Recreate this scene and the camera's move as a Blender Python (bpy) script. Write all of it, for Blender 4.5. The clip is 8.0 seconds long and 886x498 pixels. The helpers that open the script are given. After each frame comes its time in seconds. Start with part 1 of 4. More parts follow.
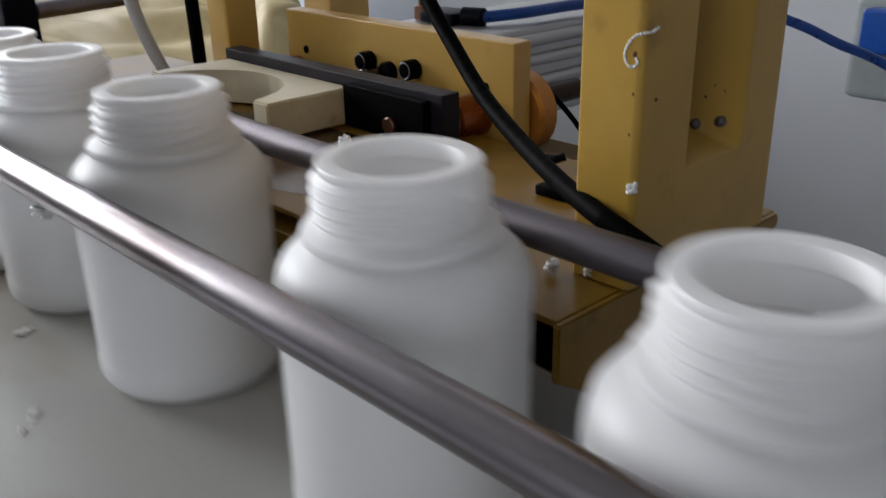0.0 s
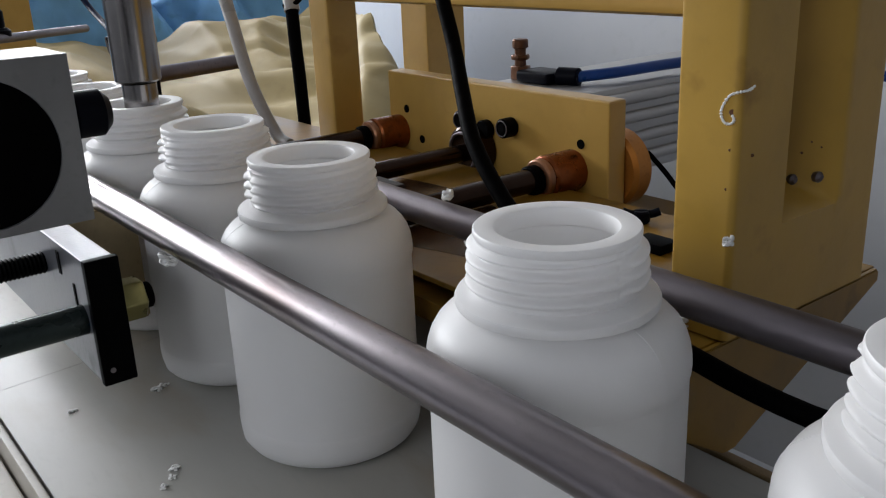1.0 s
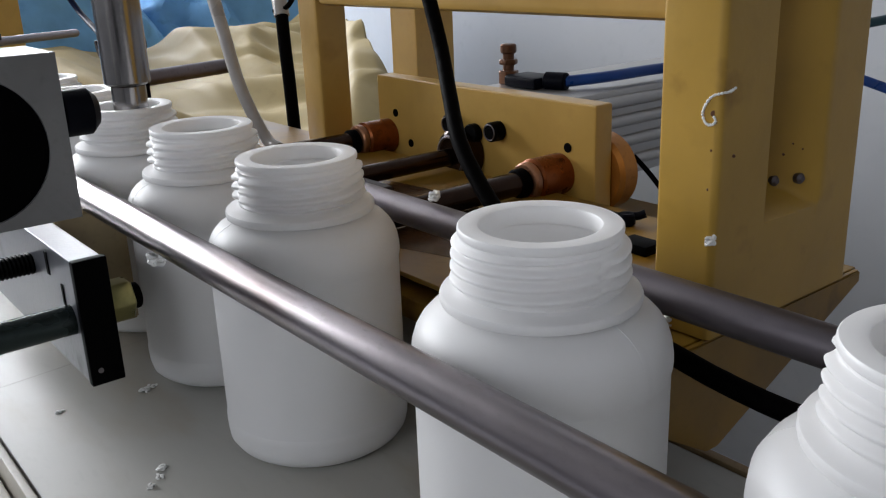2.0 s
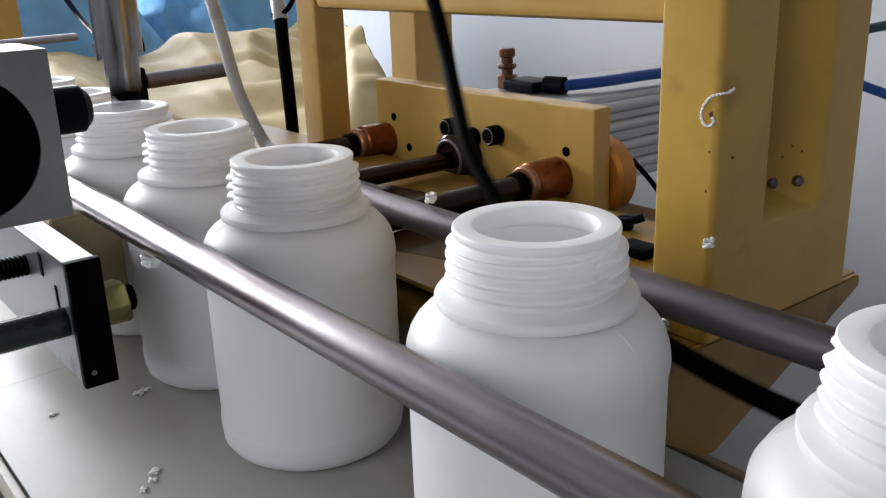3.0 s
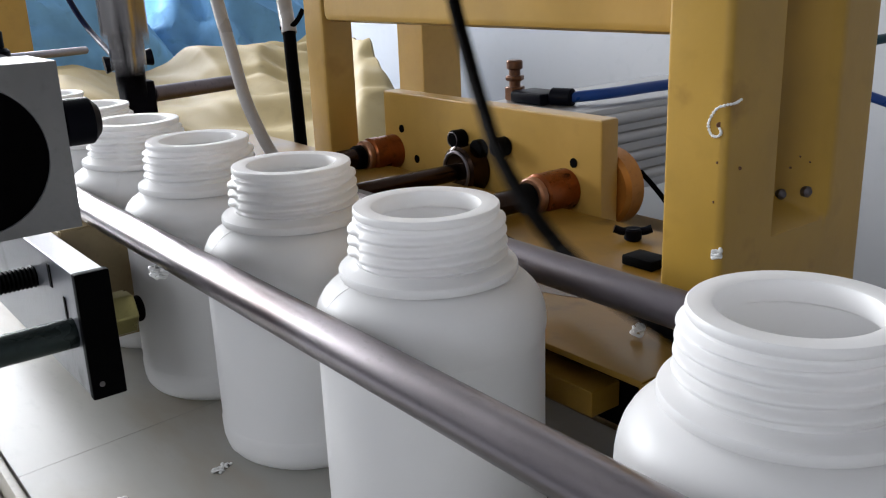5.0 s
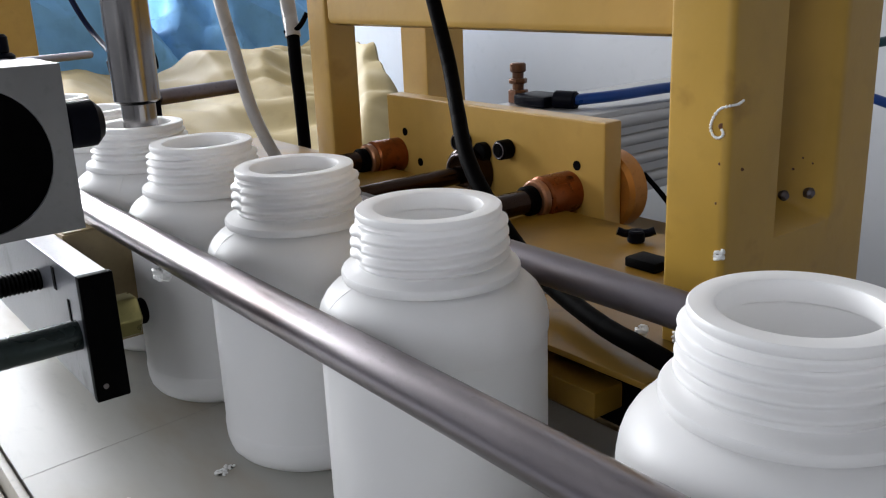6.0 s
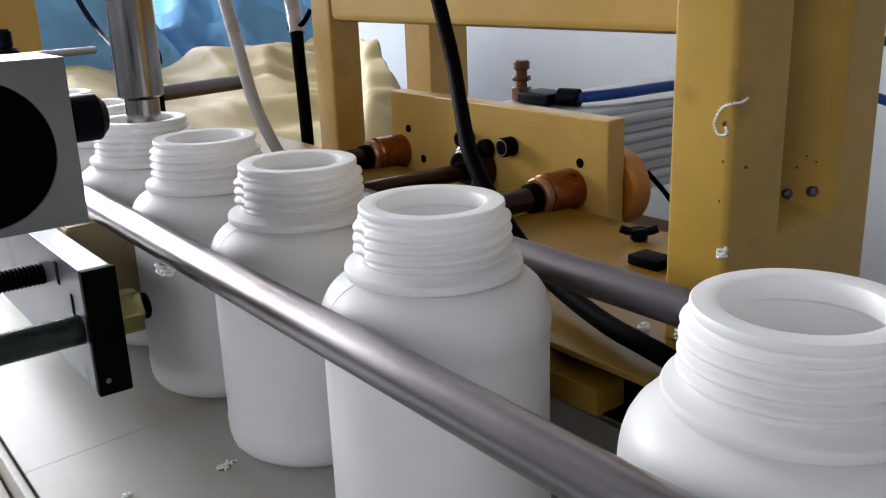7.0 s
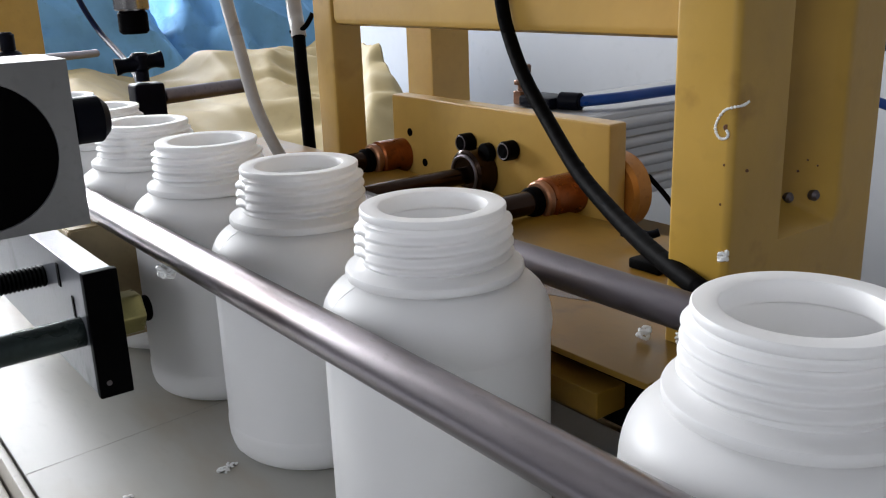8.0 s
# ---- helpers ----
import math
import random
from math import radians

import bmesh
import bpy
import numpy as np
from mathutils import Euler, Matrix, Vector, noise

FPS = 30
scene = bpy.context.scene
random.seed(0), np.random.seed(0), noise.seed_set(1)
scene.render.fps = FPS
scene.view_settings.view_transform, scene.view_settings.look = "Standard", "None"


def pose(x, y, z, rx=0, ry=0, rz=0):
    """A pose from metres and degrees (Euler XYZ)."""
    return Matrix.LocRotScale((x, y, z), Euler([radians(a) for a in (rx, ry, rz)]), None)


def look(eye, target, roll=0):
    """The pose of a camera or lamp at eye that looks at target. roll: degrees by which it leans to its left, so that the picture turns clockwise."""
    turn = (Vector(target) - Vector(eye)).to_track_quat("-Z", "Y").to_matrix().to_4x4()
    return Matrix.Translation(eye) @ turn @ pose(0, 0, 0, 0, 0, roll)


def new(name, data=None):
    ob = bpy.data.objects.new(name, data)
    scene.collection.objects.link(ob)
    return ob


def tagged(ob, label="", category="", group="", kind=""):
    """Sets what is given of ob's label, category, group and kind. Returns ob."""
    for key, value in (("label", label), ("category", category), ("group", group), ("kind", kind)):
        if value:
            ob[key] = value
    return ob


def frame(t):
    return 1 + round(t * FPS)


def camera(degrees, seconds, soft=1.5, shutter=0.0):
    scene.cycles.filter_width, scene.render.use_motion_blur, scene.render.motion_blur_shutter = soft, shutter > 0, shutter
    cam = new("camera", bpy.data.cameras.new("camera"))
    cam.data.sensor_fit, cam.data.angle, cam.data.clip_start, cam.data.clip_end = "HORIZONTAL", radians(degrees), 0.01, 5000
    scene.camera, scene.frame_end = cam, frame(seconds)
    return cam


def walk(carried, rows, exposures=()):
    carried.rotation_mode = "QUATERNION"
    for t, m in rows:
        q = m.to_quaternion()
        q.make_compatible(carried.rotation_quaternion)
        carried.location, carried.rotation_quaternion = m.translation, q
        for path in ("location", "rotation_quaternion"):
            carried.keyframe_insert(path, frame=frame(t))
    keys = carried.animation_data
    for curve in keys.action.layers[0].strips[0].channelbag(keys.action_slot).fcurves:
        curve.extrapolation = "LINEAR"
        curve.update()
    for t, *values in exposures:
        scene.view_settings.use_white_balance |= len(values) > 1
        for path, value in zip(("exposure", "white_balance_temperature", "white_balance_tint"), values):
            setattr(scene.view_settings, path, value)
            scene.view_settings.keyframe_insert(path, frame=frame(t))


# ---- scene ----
# Conveyor frame of axes: x along the belt (bottles travel towards +x), y across it towards the machine, belt top at z = 0.
cam = camera(52.27, 8.0, soft=1.15, shutter=0.4)
CAMERA_ROWS = [
    (0.0, (-0.0105, -0.1350, 0.1665, 67.321, 1.097, 46.336)),
    (0.1, (-0.0100, -0.1340, 0.1687, 67.696, 1.361, 47.242)),
    (0.2, (-0.0079, -0.1378, 0.1674, 68.506, 1.504, 48.769)),
    (0.3, (-0.0058, -0.1403, 0.1665, 68.732, 1.524, 49.414)),
    (0.5, (-0.0038, -0.1416, 0.1663, 69.633, 1.357, 50.443)),
    (0.7, (-0.0030, -0.1433, 0.1689, 70.692, 1.873, 51.472)),
    (1.0, (-0.0040, -0.1460, 0.1690, 71.062, 2.369, 51.781)),
    (1.5, (-0.0004, -0.1475, 0.1688, 71.275, 2.240, 51.307)),
    (3.0, (-0.0012, -0.1449, 0.1651, 71.979, 1.935, 51.319)),
    (3.5, (-0.0013, -0.1455, 0.1656, 72.317, 1.889, 51.371)),
    (4.0, (-0.0012, -0.1454, 0.1656, 72.277, 1.725, 51.571)),
    (4.2, (-0.0014, -0.1452, 0.1654, 72.446, 1.963, 51.672)),
    (4.5, (-0.0015, -0.1448, 0.1650, 72.393, 1.992, 51.382)),
    (4.7, (-0.0013, -0.1448, 0.1649, 72.551, 2.021, 51.629)),
    (5.8, (-0.0004, -0.1446, 0.1643, 72.977, 2.216, 51.947)),
    (6.0, (-0.0002, -0.1446, 0.1642, 73.030, 2.277, 52.065)),
    (6.5, (-0.0001, -0.1446, 0.1642, 73.022, 2.167, 52.263)),
    (7.0, (-0.0002, -0.1448, 0.1638, 72.896, 2.016, 52.300)),
    (7.5, (-0.0001, -0.1450, 0.1635, 73.021, 2.057, 52.401)),
    (8.0, (0.0001, -0.1449, 0.1634, 73.176, 1.910, 52.429)),
]
EXPOSURES = [(0.0, -0.16), (0.6, -0.24), (1.5, -0.22), (2.8, 0.24), (3.5, 0.34), (4.5, 0.30), (6.0, 0.22), (8.0, 0.27)]
walk(cam, [(t, pose(*p)) for t, p in CAMERA_ROWS], EXPOSURES)

# ---- world and large lights ----
world = bpy.data.worlds.new("daylight")
scene.world = world
world.use_nodes = True
wt = world.node_tree
sky = wt.nodes.new("ShaderNodeTexSky")
sky.sky_type, sky.sun_disc = "NISHITA", False
sky.sun_elevation, sky.sun_rotation = radians(40), radians(250)
wt.nodes["Background"].inputs[1].default_value = 0.1
wt.links.new(sky.outputs[0], wt.nodes["Background"].inputs[0])


def window_light(name, at, target, sx, sy, watts, colour):
    """Daylight that enters through a window's opening."""
    data = bpy.data.lights.new(name, "AREA")
    data.shape, data.size, data.size_y, data.energy, data.color = "RECTANGLE", sx, sy, watts, colour
    ob = new(name, data)
    ob.matrix_world = look(at, target)
    return ob


window_light("window_light_west", (-3.55, -0.35, 1.05), (0, -0.35, 1.05), 2.8, 1.3, 215, (0.94, 0.958, 1.0))
window_light("window_light_south", (0.1, -2.35, 1.05), (0.1, 0, 1.05), 1.9, 1.4, 21, (0.95, 0.962, 1.0))


# ---- materials ----
def material(name, colour, rough=0.5, metal=0.0, var=0.15, scale=40.0, bump=0.05, fine=400.0, dirt=None, dirt_amount=0.0, dirt_scale=15.0,
             stretch=(1, 1, 1), spec=0.5, sss=0.0, rough_var=0.1, coat=0.0, glow_through=0.0):
    """Procedural surface: colour varied at two scales, patches of dirt, fine relief and uneven gloss."""
    m = bpy.data.materials.new(name)
    m.use_nodes = True
    nt = m.node_tree
    n, l = nt.nodes, nt.links
    b = n["Principled BSDF"]
    co = n.new("ShaderNodeTexCoord")
    mp = n.new("ShaderNodeMapping")
    mp.inputs["Scale"].default_value = stretch
    l.new(co.outputs["Object"], mp.inputs[0])

    def tex(s, detail=4.0):
        t = n.new("ShaderNodeTexNoise")
        t.inputs["Scale"].default_value, t.inputs["Detail"].default_value = s, detail
        l.new(mp.outputs[0], t.inputs["Vector"])
        return t

    def mix(fac, a, c):
        x = n.new("ShaderNodeMix")
        x.data_type = "RGBA"
        l.new(fac, x.inputs["Factor"])
        if isinstance(a, tuple):
            x.inputs["A"].default_value = (*a, 1)
        else:
            l.new(a, x.inputs["A"])
        x.inputs["B"].default_value = (*c, 1)
        return x.outputs["Result"]

    def ramp(src, lo, hi):
        r = n.new("ShaderNodeMapRange")
        r.inputs["From Min"].default_value, r.inputs["From Max"].default_value = lo, hi
        l.new(src, r.inputs["Value"])
        return r.outputs["Result"]

    big, small = tex(scale), tex(fine, 6.0)
    dark = tuple(v * (1 - var) for v in colour)
    light = tuple(min(1, v * (1 + var * 0.6)) for v in colour)
    col = mix(ramp(big.outputs["Fac"], 0.35, 0.65), dark, light)
    col = mix(ramp(small.outputs["Fac"], 0.55, 0.85), col, tuple(v * (1 - var * 1.2) for v in colour))
    if dirt:
        d = tex(dirt_scale, 5.0)
        col = mix(ramp(d.outputs["Fac"], 0.72 - dirt_amount * 0.4, 0.8 - dirt_amount * 0.2), col, dirt)
    l.new(col, b.inputs["Base Color"])
    rr = n.new("ShaderNodeMapRange")
    rr.inputs["To Min"].default_value, rr.inputs["To Max"].default_value = max(0.03, rough - rough_var), min(1, rough + rough_var)
    l.new(big.outputs["Fac"], rr.inputs["Value"])
    l.new(rr.outputs["Result"], b.inputs["Roughness"])
    b.inputs["Metallic"].default_value = metal
    b.inputs["Specular IOR Level"].default_value = spec
    b.inputs["Coat Weight"].default_value = coat
    if sss:
        b.inputs["Subsurface Weight"].default_value = sss
        b.inputs["Subsurface Radius"].default_value = (1.0, 0.9, 0.8)
        b.inputs["Subsurface Scale"].default_value = 0.002
    if glow_through:
        tr = n.new("ShaderNodeBsdfTranslucent")
        l.new(col, tr.inputs["Color"])
        mx = n.new("ShaderNodeMixShader")
        mx.inputs[0].default_value = glow_through
        l.new(b.outputs[0], mx.inputs[1])
        l.new(tr.outputs[0], mx.inputs[2])
        l.new(mx.outputs[0], n["Material Output"].inputs["Surface"])
    if bump:
        bp = n.new("ShaderNodeBump")
        bp.inputs["Strength"].default_value, bp.inputs["Distance"].default_value = bump, 0.0006
        l.new(small.outputs["Fac"], bp.inputs["Height"])
        l.new(bp.outputs["Normal"], b.inputs["Normal"])
    return m


WHITE_HDPE = material("white_hdpe", (0.93, 0.925, 0.92), 0.43, var=0.01, scale=60, bump=0.015, fine=900, rough_var=0.02, glow_through=0.30)
STEEL = material("polished_steel", (0.25, 0.225, 0.235), 0.31, 1.0, var=0.22, scale=38, bump=0.07, fine=700, stretch=(0.4, 1, 1), rough_var=0.08, dirt=(0.13, 0.098, 0.092), dirt_amount=0.5, dirt_scale=30)
HEAD_STEEL = material("bright_steel", (0.30, 0.29, 0.29), 0.2, 1.0, var=0.12, scale=60, bump=0.04, fine=700, rough_var=0.05)
STEEL_DULL = material("dull_steel", (0.17, 0.152, 0.165), 0.46, 1.0, var=0.25, scale=30, bump=0.08, fine=500, stretch=(0.3, 1, 1))
YELLOW = material("yellow_enamel", (0.44, 0.262, 0.042), 0.36, spec=0.45, var=0.1, scale=25, bump=0.35, fine=110, dirt=(0.25, 0.125, 0.016), dirt_amount=0.16, dirt_scale=30)
OIL = material("brown_oil_film", (0.075, 0.036, 0.016), 0.22, spec=0.5, var=0.4, scale=45, bump=0.04, fine=300, dirt=(0.16, 0.085, 0.02), dirt_amount=0.3, dirt_scale=50)
YELLOW_PLATE = material("cream_yellow_enamel", (0.48, 0.295, 0.072), 0.33, spec=0.5, var=0.09, scale=30, bump=0.3, fine=130, dirt=(0.23, 0.12, 0.02), dirt_amount=0.18)
YELLOW_BED = material("oily_yellow_bed", (0.245, 0.135, 0.017), 0.36, spec=0.35, var=0.25, scale=22, bump=0.06, fine=160, dirt=(0.055, 0.024, 0.007), dirt_amount=0.34, dirt_scale=25, rough_var=0.12)
BELT = material("belt_pvc", (0.41, 0.405, 0.372), 0.42, var=0.10, scale=12, spec=0.28, bump=0.04, fine=260, stretch=(0.35, 1, 1), dirt=(0.32, 0.262, 0.18), dirt_amount=0.56, dirt_scale=17, rough_var=0.12)
BELT_SEAM = material("belt_seam", (0.32, 0.31, 0.275), 0.5, var=0.2, scale=40, bump=0.05)
BELT_EDGE = material("worn_belt_edge", (0.33, 0.23, 0.12), 0.6, var=0.25, scale=40, bump=0.2)
BLACK = material("black_anodised", (0.0015, 0.0015, 0.0017), 0.5, spec=0.03, var=0.3, scale=50, bump=0.08)
# worn black; the purple tint paints the reflection on the bar's top
DARK_BAR = material("worn_sheen_bar", (0.013, 0.010, 0.014), 0.45, spec=0.16, var=0.35, scale=50, bump=0.08)
BLACK_RUBBER = material("black_rubber", (0.0016, 0.0014, 0.0016), 0.6, spec=0.02, var=0.3, scale=60, bump=0.1)
BLACK_PLASTIC = material("dark_navy_plastic", (0.0015, 0.002, 0.006), 0.42, spec=0.08, var=0.3, scale=60, bump=0.06)
ALU = material("milled_aluminium", (0.12, 0.125, 0.14), 0.36, 0.5, spec=0.3, var=0.2, scale=40, bump=0.1, fine=600, stretch=(1, 1, 0.6), dirt=(0.05, 0.055, 0.06), dirt_amount=0.3, dirt_scale=70)
ALU_BLOCK = material("cast_grey_block", (0.22, 0.22, 0.22), 0.5, 0.35, var=0.15, scale=35, bump=0.1, fine=400)
ALU_PROFILE = material("extruded_aluminium", (0.50, 0.49, 0.48), 0.42, 0.8, var=0.1, scale=20, bump=0.05, stretch=(1, 0.2, 1))
COPPER = material("oily_bronze", (0.25, 0.068, 0.016), 0.28, 0.75, var=0.3, scale=60, bump=0.1, dirt=(0.05, 0.025, 0.012), dirt_amount=0.25, dirt_scale=60)
BRONZE_FLANGE = material("bronze_flange", (0.42, 0.17, 0.03), 0.38, 0.55, var=0.2, scale=50, bump=0.08)
DARK_SHAFT = material("dark_oiled_shaft", (0.04, 0.022, 0.014), 0.22, 0.9, var=0.3, scale=60, bump=0.05)
# bronze lightened to pink: the lip's highlight as base colour
BUSH_LIP = material("highlit_bronze_lip", (0.36, 0.17, 0.09), 0.35, 0.7, var=0.25, scale=80, bump=0.08)
BRASS = material("brass", (0.30, 0.27, 0.11), 0.3, 0.9, var=0.15, scale=80, bump=0.05)
GREEN_ROD = material("greenish_oiled_rod", (0.022, 0.034, 0.033), 0.28, 0.5, var=0.3, scale=60, bump=0.05)
# tan nylon of the front jaw, with its shade put into the colour
TAN_NYLON_SHADED = material("tan_nylon_shaded", (0.40, 0.31, 0.17), 0.45, var=0.15, scale=40, bump=0.06, dirt=(0.26, 0.18, 0.08), dirt_amount=0.2, dirt_scale=40)
NYLON = material("cream_nylon", (0.62, 0.55, 0.39), 0.45, var=0.1, scale=40, bump=0.06, sss=0.15, dirt=(0.42, 0.30, 0.14), dirt_amount=0.1, dirt_scale=40)
HOSE_CLEAR = material("clouded_hose", (0.34, 0.32, 0.30), 0.3, var=0.15, scale=50, bump=0.05)
CLOUDY = material("cloudy_plastic", (0.24, 0.265, 0.265), 0.4, var=0.1, scale=20, bump=0.04)
TEAL_TUBE = material("teal_tube", (0.006, 0.05, 0.065), 0.35, var=0.15, scale=80, bump=0.03)
BLUE_TUBE = material("blue_tube", (0.005, 0.055, 0.28), 0.3, var=0.15, scale=80, bump=0.03)
BLUE_DARK = material("dark_blue_tube", (0.004, 0.008, 0.035), 0.45, spec=0.15, var=0.2, scale=80, bump=0.03)
CREAM_FILM = material("cream_polythene", (0.41, 0.325, 0.155), 0.58, spec=0.22, var=0.12, scale=6, bump=0.1, fine=60, sss=0.0)
BLUE_FILM = material("blue_polythene", (0.20, 0.43, 0.70), 0.75, spec=0.1, var=0.2, scale=8, bump=0.1, fine=50)
CEILING_GREY = material("bare_concrete", (0.15, 0.15, 0.15), 0.8, var=0.1, scale=3, bump=0.1, fine=40)
# kept dark so the side walls bounce little fill light
WALL_GREY = material("low_bounce_grey", (0.18, 0.18, 0.185), 0.8, var=0.1, scale=3, bump=0.1, fine=40)
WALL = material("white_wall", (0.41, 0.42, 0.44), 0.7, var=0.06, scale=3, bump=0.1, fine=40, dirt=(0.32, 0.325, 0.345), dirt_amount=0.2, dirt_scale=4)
FLOOR = material("pale_floor", (0.46, 0.47, 0.50), 0.5, var=0.08, scale=4, bump=0.1, fine=40, dirt=(0.36, 0.36, 0.38), dirt_amount=0.15, dirt_scale=3)
SHAVING = material("plastic_shaving", (0.82, 0.82, 0.80), 0.5, var=0.05, scale=60, bump=0.05)
RED_BROWN = material("rusty_brass", (0.17, 0.08, 0.045), 0.4, 0.7, var=0.3, scale=80, bump=0.1)
FRAME_STEEL = material("conveyor_frame_paint", (0.45, 0.42, 0.36), 0.45, var=0.15, scale=20, bump=0.1)

# ---- mesh helpers ----
ORIGIN = {}


def thing(name, at, label, category, group="", kind=""):
    """An Empty at the base of a thing; its parts are meshes under it."""
    ob = new(name)
    ob.location, ob.empty_display_size = at, 0.01
    ORIGIN[ob.name] = Vector(at)
    return tagged(ob, label, category, group, kind)


def mesh_of(name, bm, mat, smooth):
    me = bpy.data.meshes.new(name)
    bmesh.ops.recalc_face_normals(bm, faces=bm.faces)
    bm.to_mesh(me)
    bm.free()
    me.materials.append(mat)
    if smooth:
        me.polygons.foreach_set("use_smooth", [True] * len(me.polygons))
        me.set_sharp_from_angle(angle=radians(38))
    return me


def part(name, bm, mat, parent, label="", smooth=True):
    """One mesh under a thing or a part, from a bmesh in world coordinates."""
    o = ORIGIN[parent.name]
    bmesh.ops.translate(bm, verts=bm.verts, vec=-o)
    ob = new(name, mesh_of(name, bm, mat, smooth))
    if smooth and len(ob.data.polygons) < 300:
        ob.modifiers.new("even_normals", "WEIGHTED_NORMAL").keep_sharp = True
    ob.parent = parent
    ORIGIN[ob.name] = o
    return tagged(ob, label)


def single(name, bm, mat, at, label, category, group="", kind="", smooth=True):
    """A thing of one mesh, with its origin at its base."""
    bmesh.ops.translate(bm, verts=bm.verts, vec=-Vector(at))
    ob = new(name, mesh_of(name, bm, mat, smooth))
    ob.location = at
    ORIGIN[ob.name] = Vector(at)
    return tagged(ob, label, category, group, kind)


def box(x0, x1, y0, y1, z0, z1, bevel=0.0008, bm=None, turn=None):
    bm2 = bmesh.new()
    bmesh.ops.create_cube(bm2, size=1)
    for v in bm2.verts:
        v.co = Vector(((x0 + x1) / 2 + v.co.x * (x1 - x0), (y0 + y1) / 2 + v.co.y * (y1 - y0), (z0 + z1) / 2 + v.co.z * (z1 - z0)))
    if bevel:
        bmesh.ops.bevel(bm2, geom=bm2.edges[:], offset=bevel, segments=2, affect="EDGES", profile=0.5)
    return merge(bm, bm2)


def merge(bm, extra):
    if bm is None:
        return extra
    me = bpy.data.meshes.new("joined")
    extra.to_mesh(me)
    extra.free()
    bm.from_mesh(me)
    bpy.data.meshes.remove(me)
    return bm


def rod(a, b, r, seg=32, bm=None, r2=None, bevel=0.0):
    """A solid round bar from a to b, with chamfered ends."""
    a, b = Vector(a), Vector(b)
    q = (b - a).to_track_quat("Z", "Y")
    h = (b - a).length
    r2 = r if r2 is None else r2
    c = min(bevel, h * 0.3)
    prof = [(r - c, 0.0), (r, c), (r2, h - c), (r2 - c, h)] if c else [(r, 0.0), (r2, h)]
    bm2 = lathe(prof, seg)
    for v in bm2.verts:
        v.co = a + q @ v.co
    return merge(bm, bm2)


def lathe(prof, seg=48):
    """A closed solid of revolution about z from (radius, height) pairs."""
    bm = bmesh.new()
    rings = [[bm.verts.new((r * math.cos(2 * math.pi * i / seg), r * math.sin(2 * math.pi * i / seg), z)) for i in range(seg)] for r, z in prof]
    for lo, hi in zip(rings, rings[1:]):
        for i in range(seg):
            bm.faces.new((lo[i], lo[(i + 1) % seg], hi[(i + 1) % seg], hi[i]))
    bm.faces.new(rings[0][::-1])
    bm.faces.new(rings[-1])
    return bm


def hexbar(a, b, r, bm=None, bevel=0.0006):
    bm2 = rod(a, b, r, seg=6)
    if bevel:
        bmesh.ops.bevel(bm2, geom=bm2.edges[:], offset=bevel, segments=1, affect="EDGES")
    return merge(bm, bm2)


def smooth_path(points, steps=8):
    """Catmull-Rom points through the given ones."""
    p = [Vector(q) for q in points]
    p = [p[0] * 2 - p[1], *p, p[-1] * 2 - p[-2]]
    out = []
    for i in range(1, len(p) - 2):
        for k in range(steps):
            u = k / steps
            a, b, c, d = p[i - 1:i + 3]
            out.append(0.5 * (2 * b + (c - a) * u + (2 * a - 5 * b + 4 * c - d) * u * u + (3 * b - a - 3 * c + d) * u ** 3))
    out.append(p[-2])
    return out


def tube(points, r, seg=16, steps=8, bm=None, radii=None):
    """A round hose swept along a smooth path, closed at its ends."""
    pts = smooth_path(points, steps)
    bm2 = bmesh.new()
    rings, side = [], Vector((0.31, 0.2, 0.93))
    for i, p in enumerate(pts):
        d = (pts[min(i + 1, len(pts) - 1)] - pts[max(i - 1, 0)]).normalized()
        side = (side - d * side.dot(d)).normalized()
        up = d.cross(side)
        rr = r if radii is None else radii(i / (len(pts) - 1))
        rings.append([bm2.verts.new(p + (side * math.cos(2 * math.pi * k / seg) + up * math.sin(2 * math.pi * k / seg)) * rr) for k in range(seg)])
    for lo, hi in zip(rings, rings[1:]):
        for k in range(seg):
            bm2.faces.new((lo[k], lo[(k + 1) % seg], hi[(k + 1) % seg], hi[k]))
    bm2.faces.new(rings[0][::-1])
    bm2.faces.new(rings[-1])
    return merge(bm, bm2)


def prism(outline, x0, x1, bevel=0.0006):
    """A plate with the given (y, z) outline, from x0 to x1."""
    bm = bmesh.new()
    lo = [bm.verts.new((x0, y, z)) for y, z in outline]
    hi = [bm.verts.new((x1, y, z)) for y, z in outline]
    bm.faces.new(lo[::-1])
    bm.faces.new(hi)
    for i in range(len(lo)):
        j = (i + 1) % len(lo)
        bm.faces.new((lo[i], lo[j], hi[j], hi[i]))
    if bevel:
        bmesh.ops.bevel(bm, geom=bm.edges[:], offset=bevel, segments=2, affect="EDGES")
    return bm


def slab_z(outline, z0, z1, bevel=0.0006):
    """A plate with the given (x, y) outline, from z0 to z1."""
    bm = bmesh.new()
    lo = [bm.verts.new((x, y, z0)) for x, y in outline]
    hi = [bm.verts.new((x, y, z1)) for x, y in outline]
    bm.faces.new(lo[::-1])
    bm.faces.new(hi)
    for i in range(len(lo)):
        j = (i + 1) % len(lo)
        bm.faces.new((lo[i], lo[j], hi[j], hi[i]))
    if bevel:
        bmesh.ops.bevel(bm, geom=bm.edges[:], offset=bevel, segments=2, affect="EDGES")
    return bm


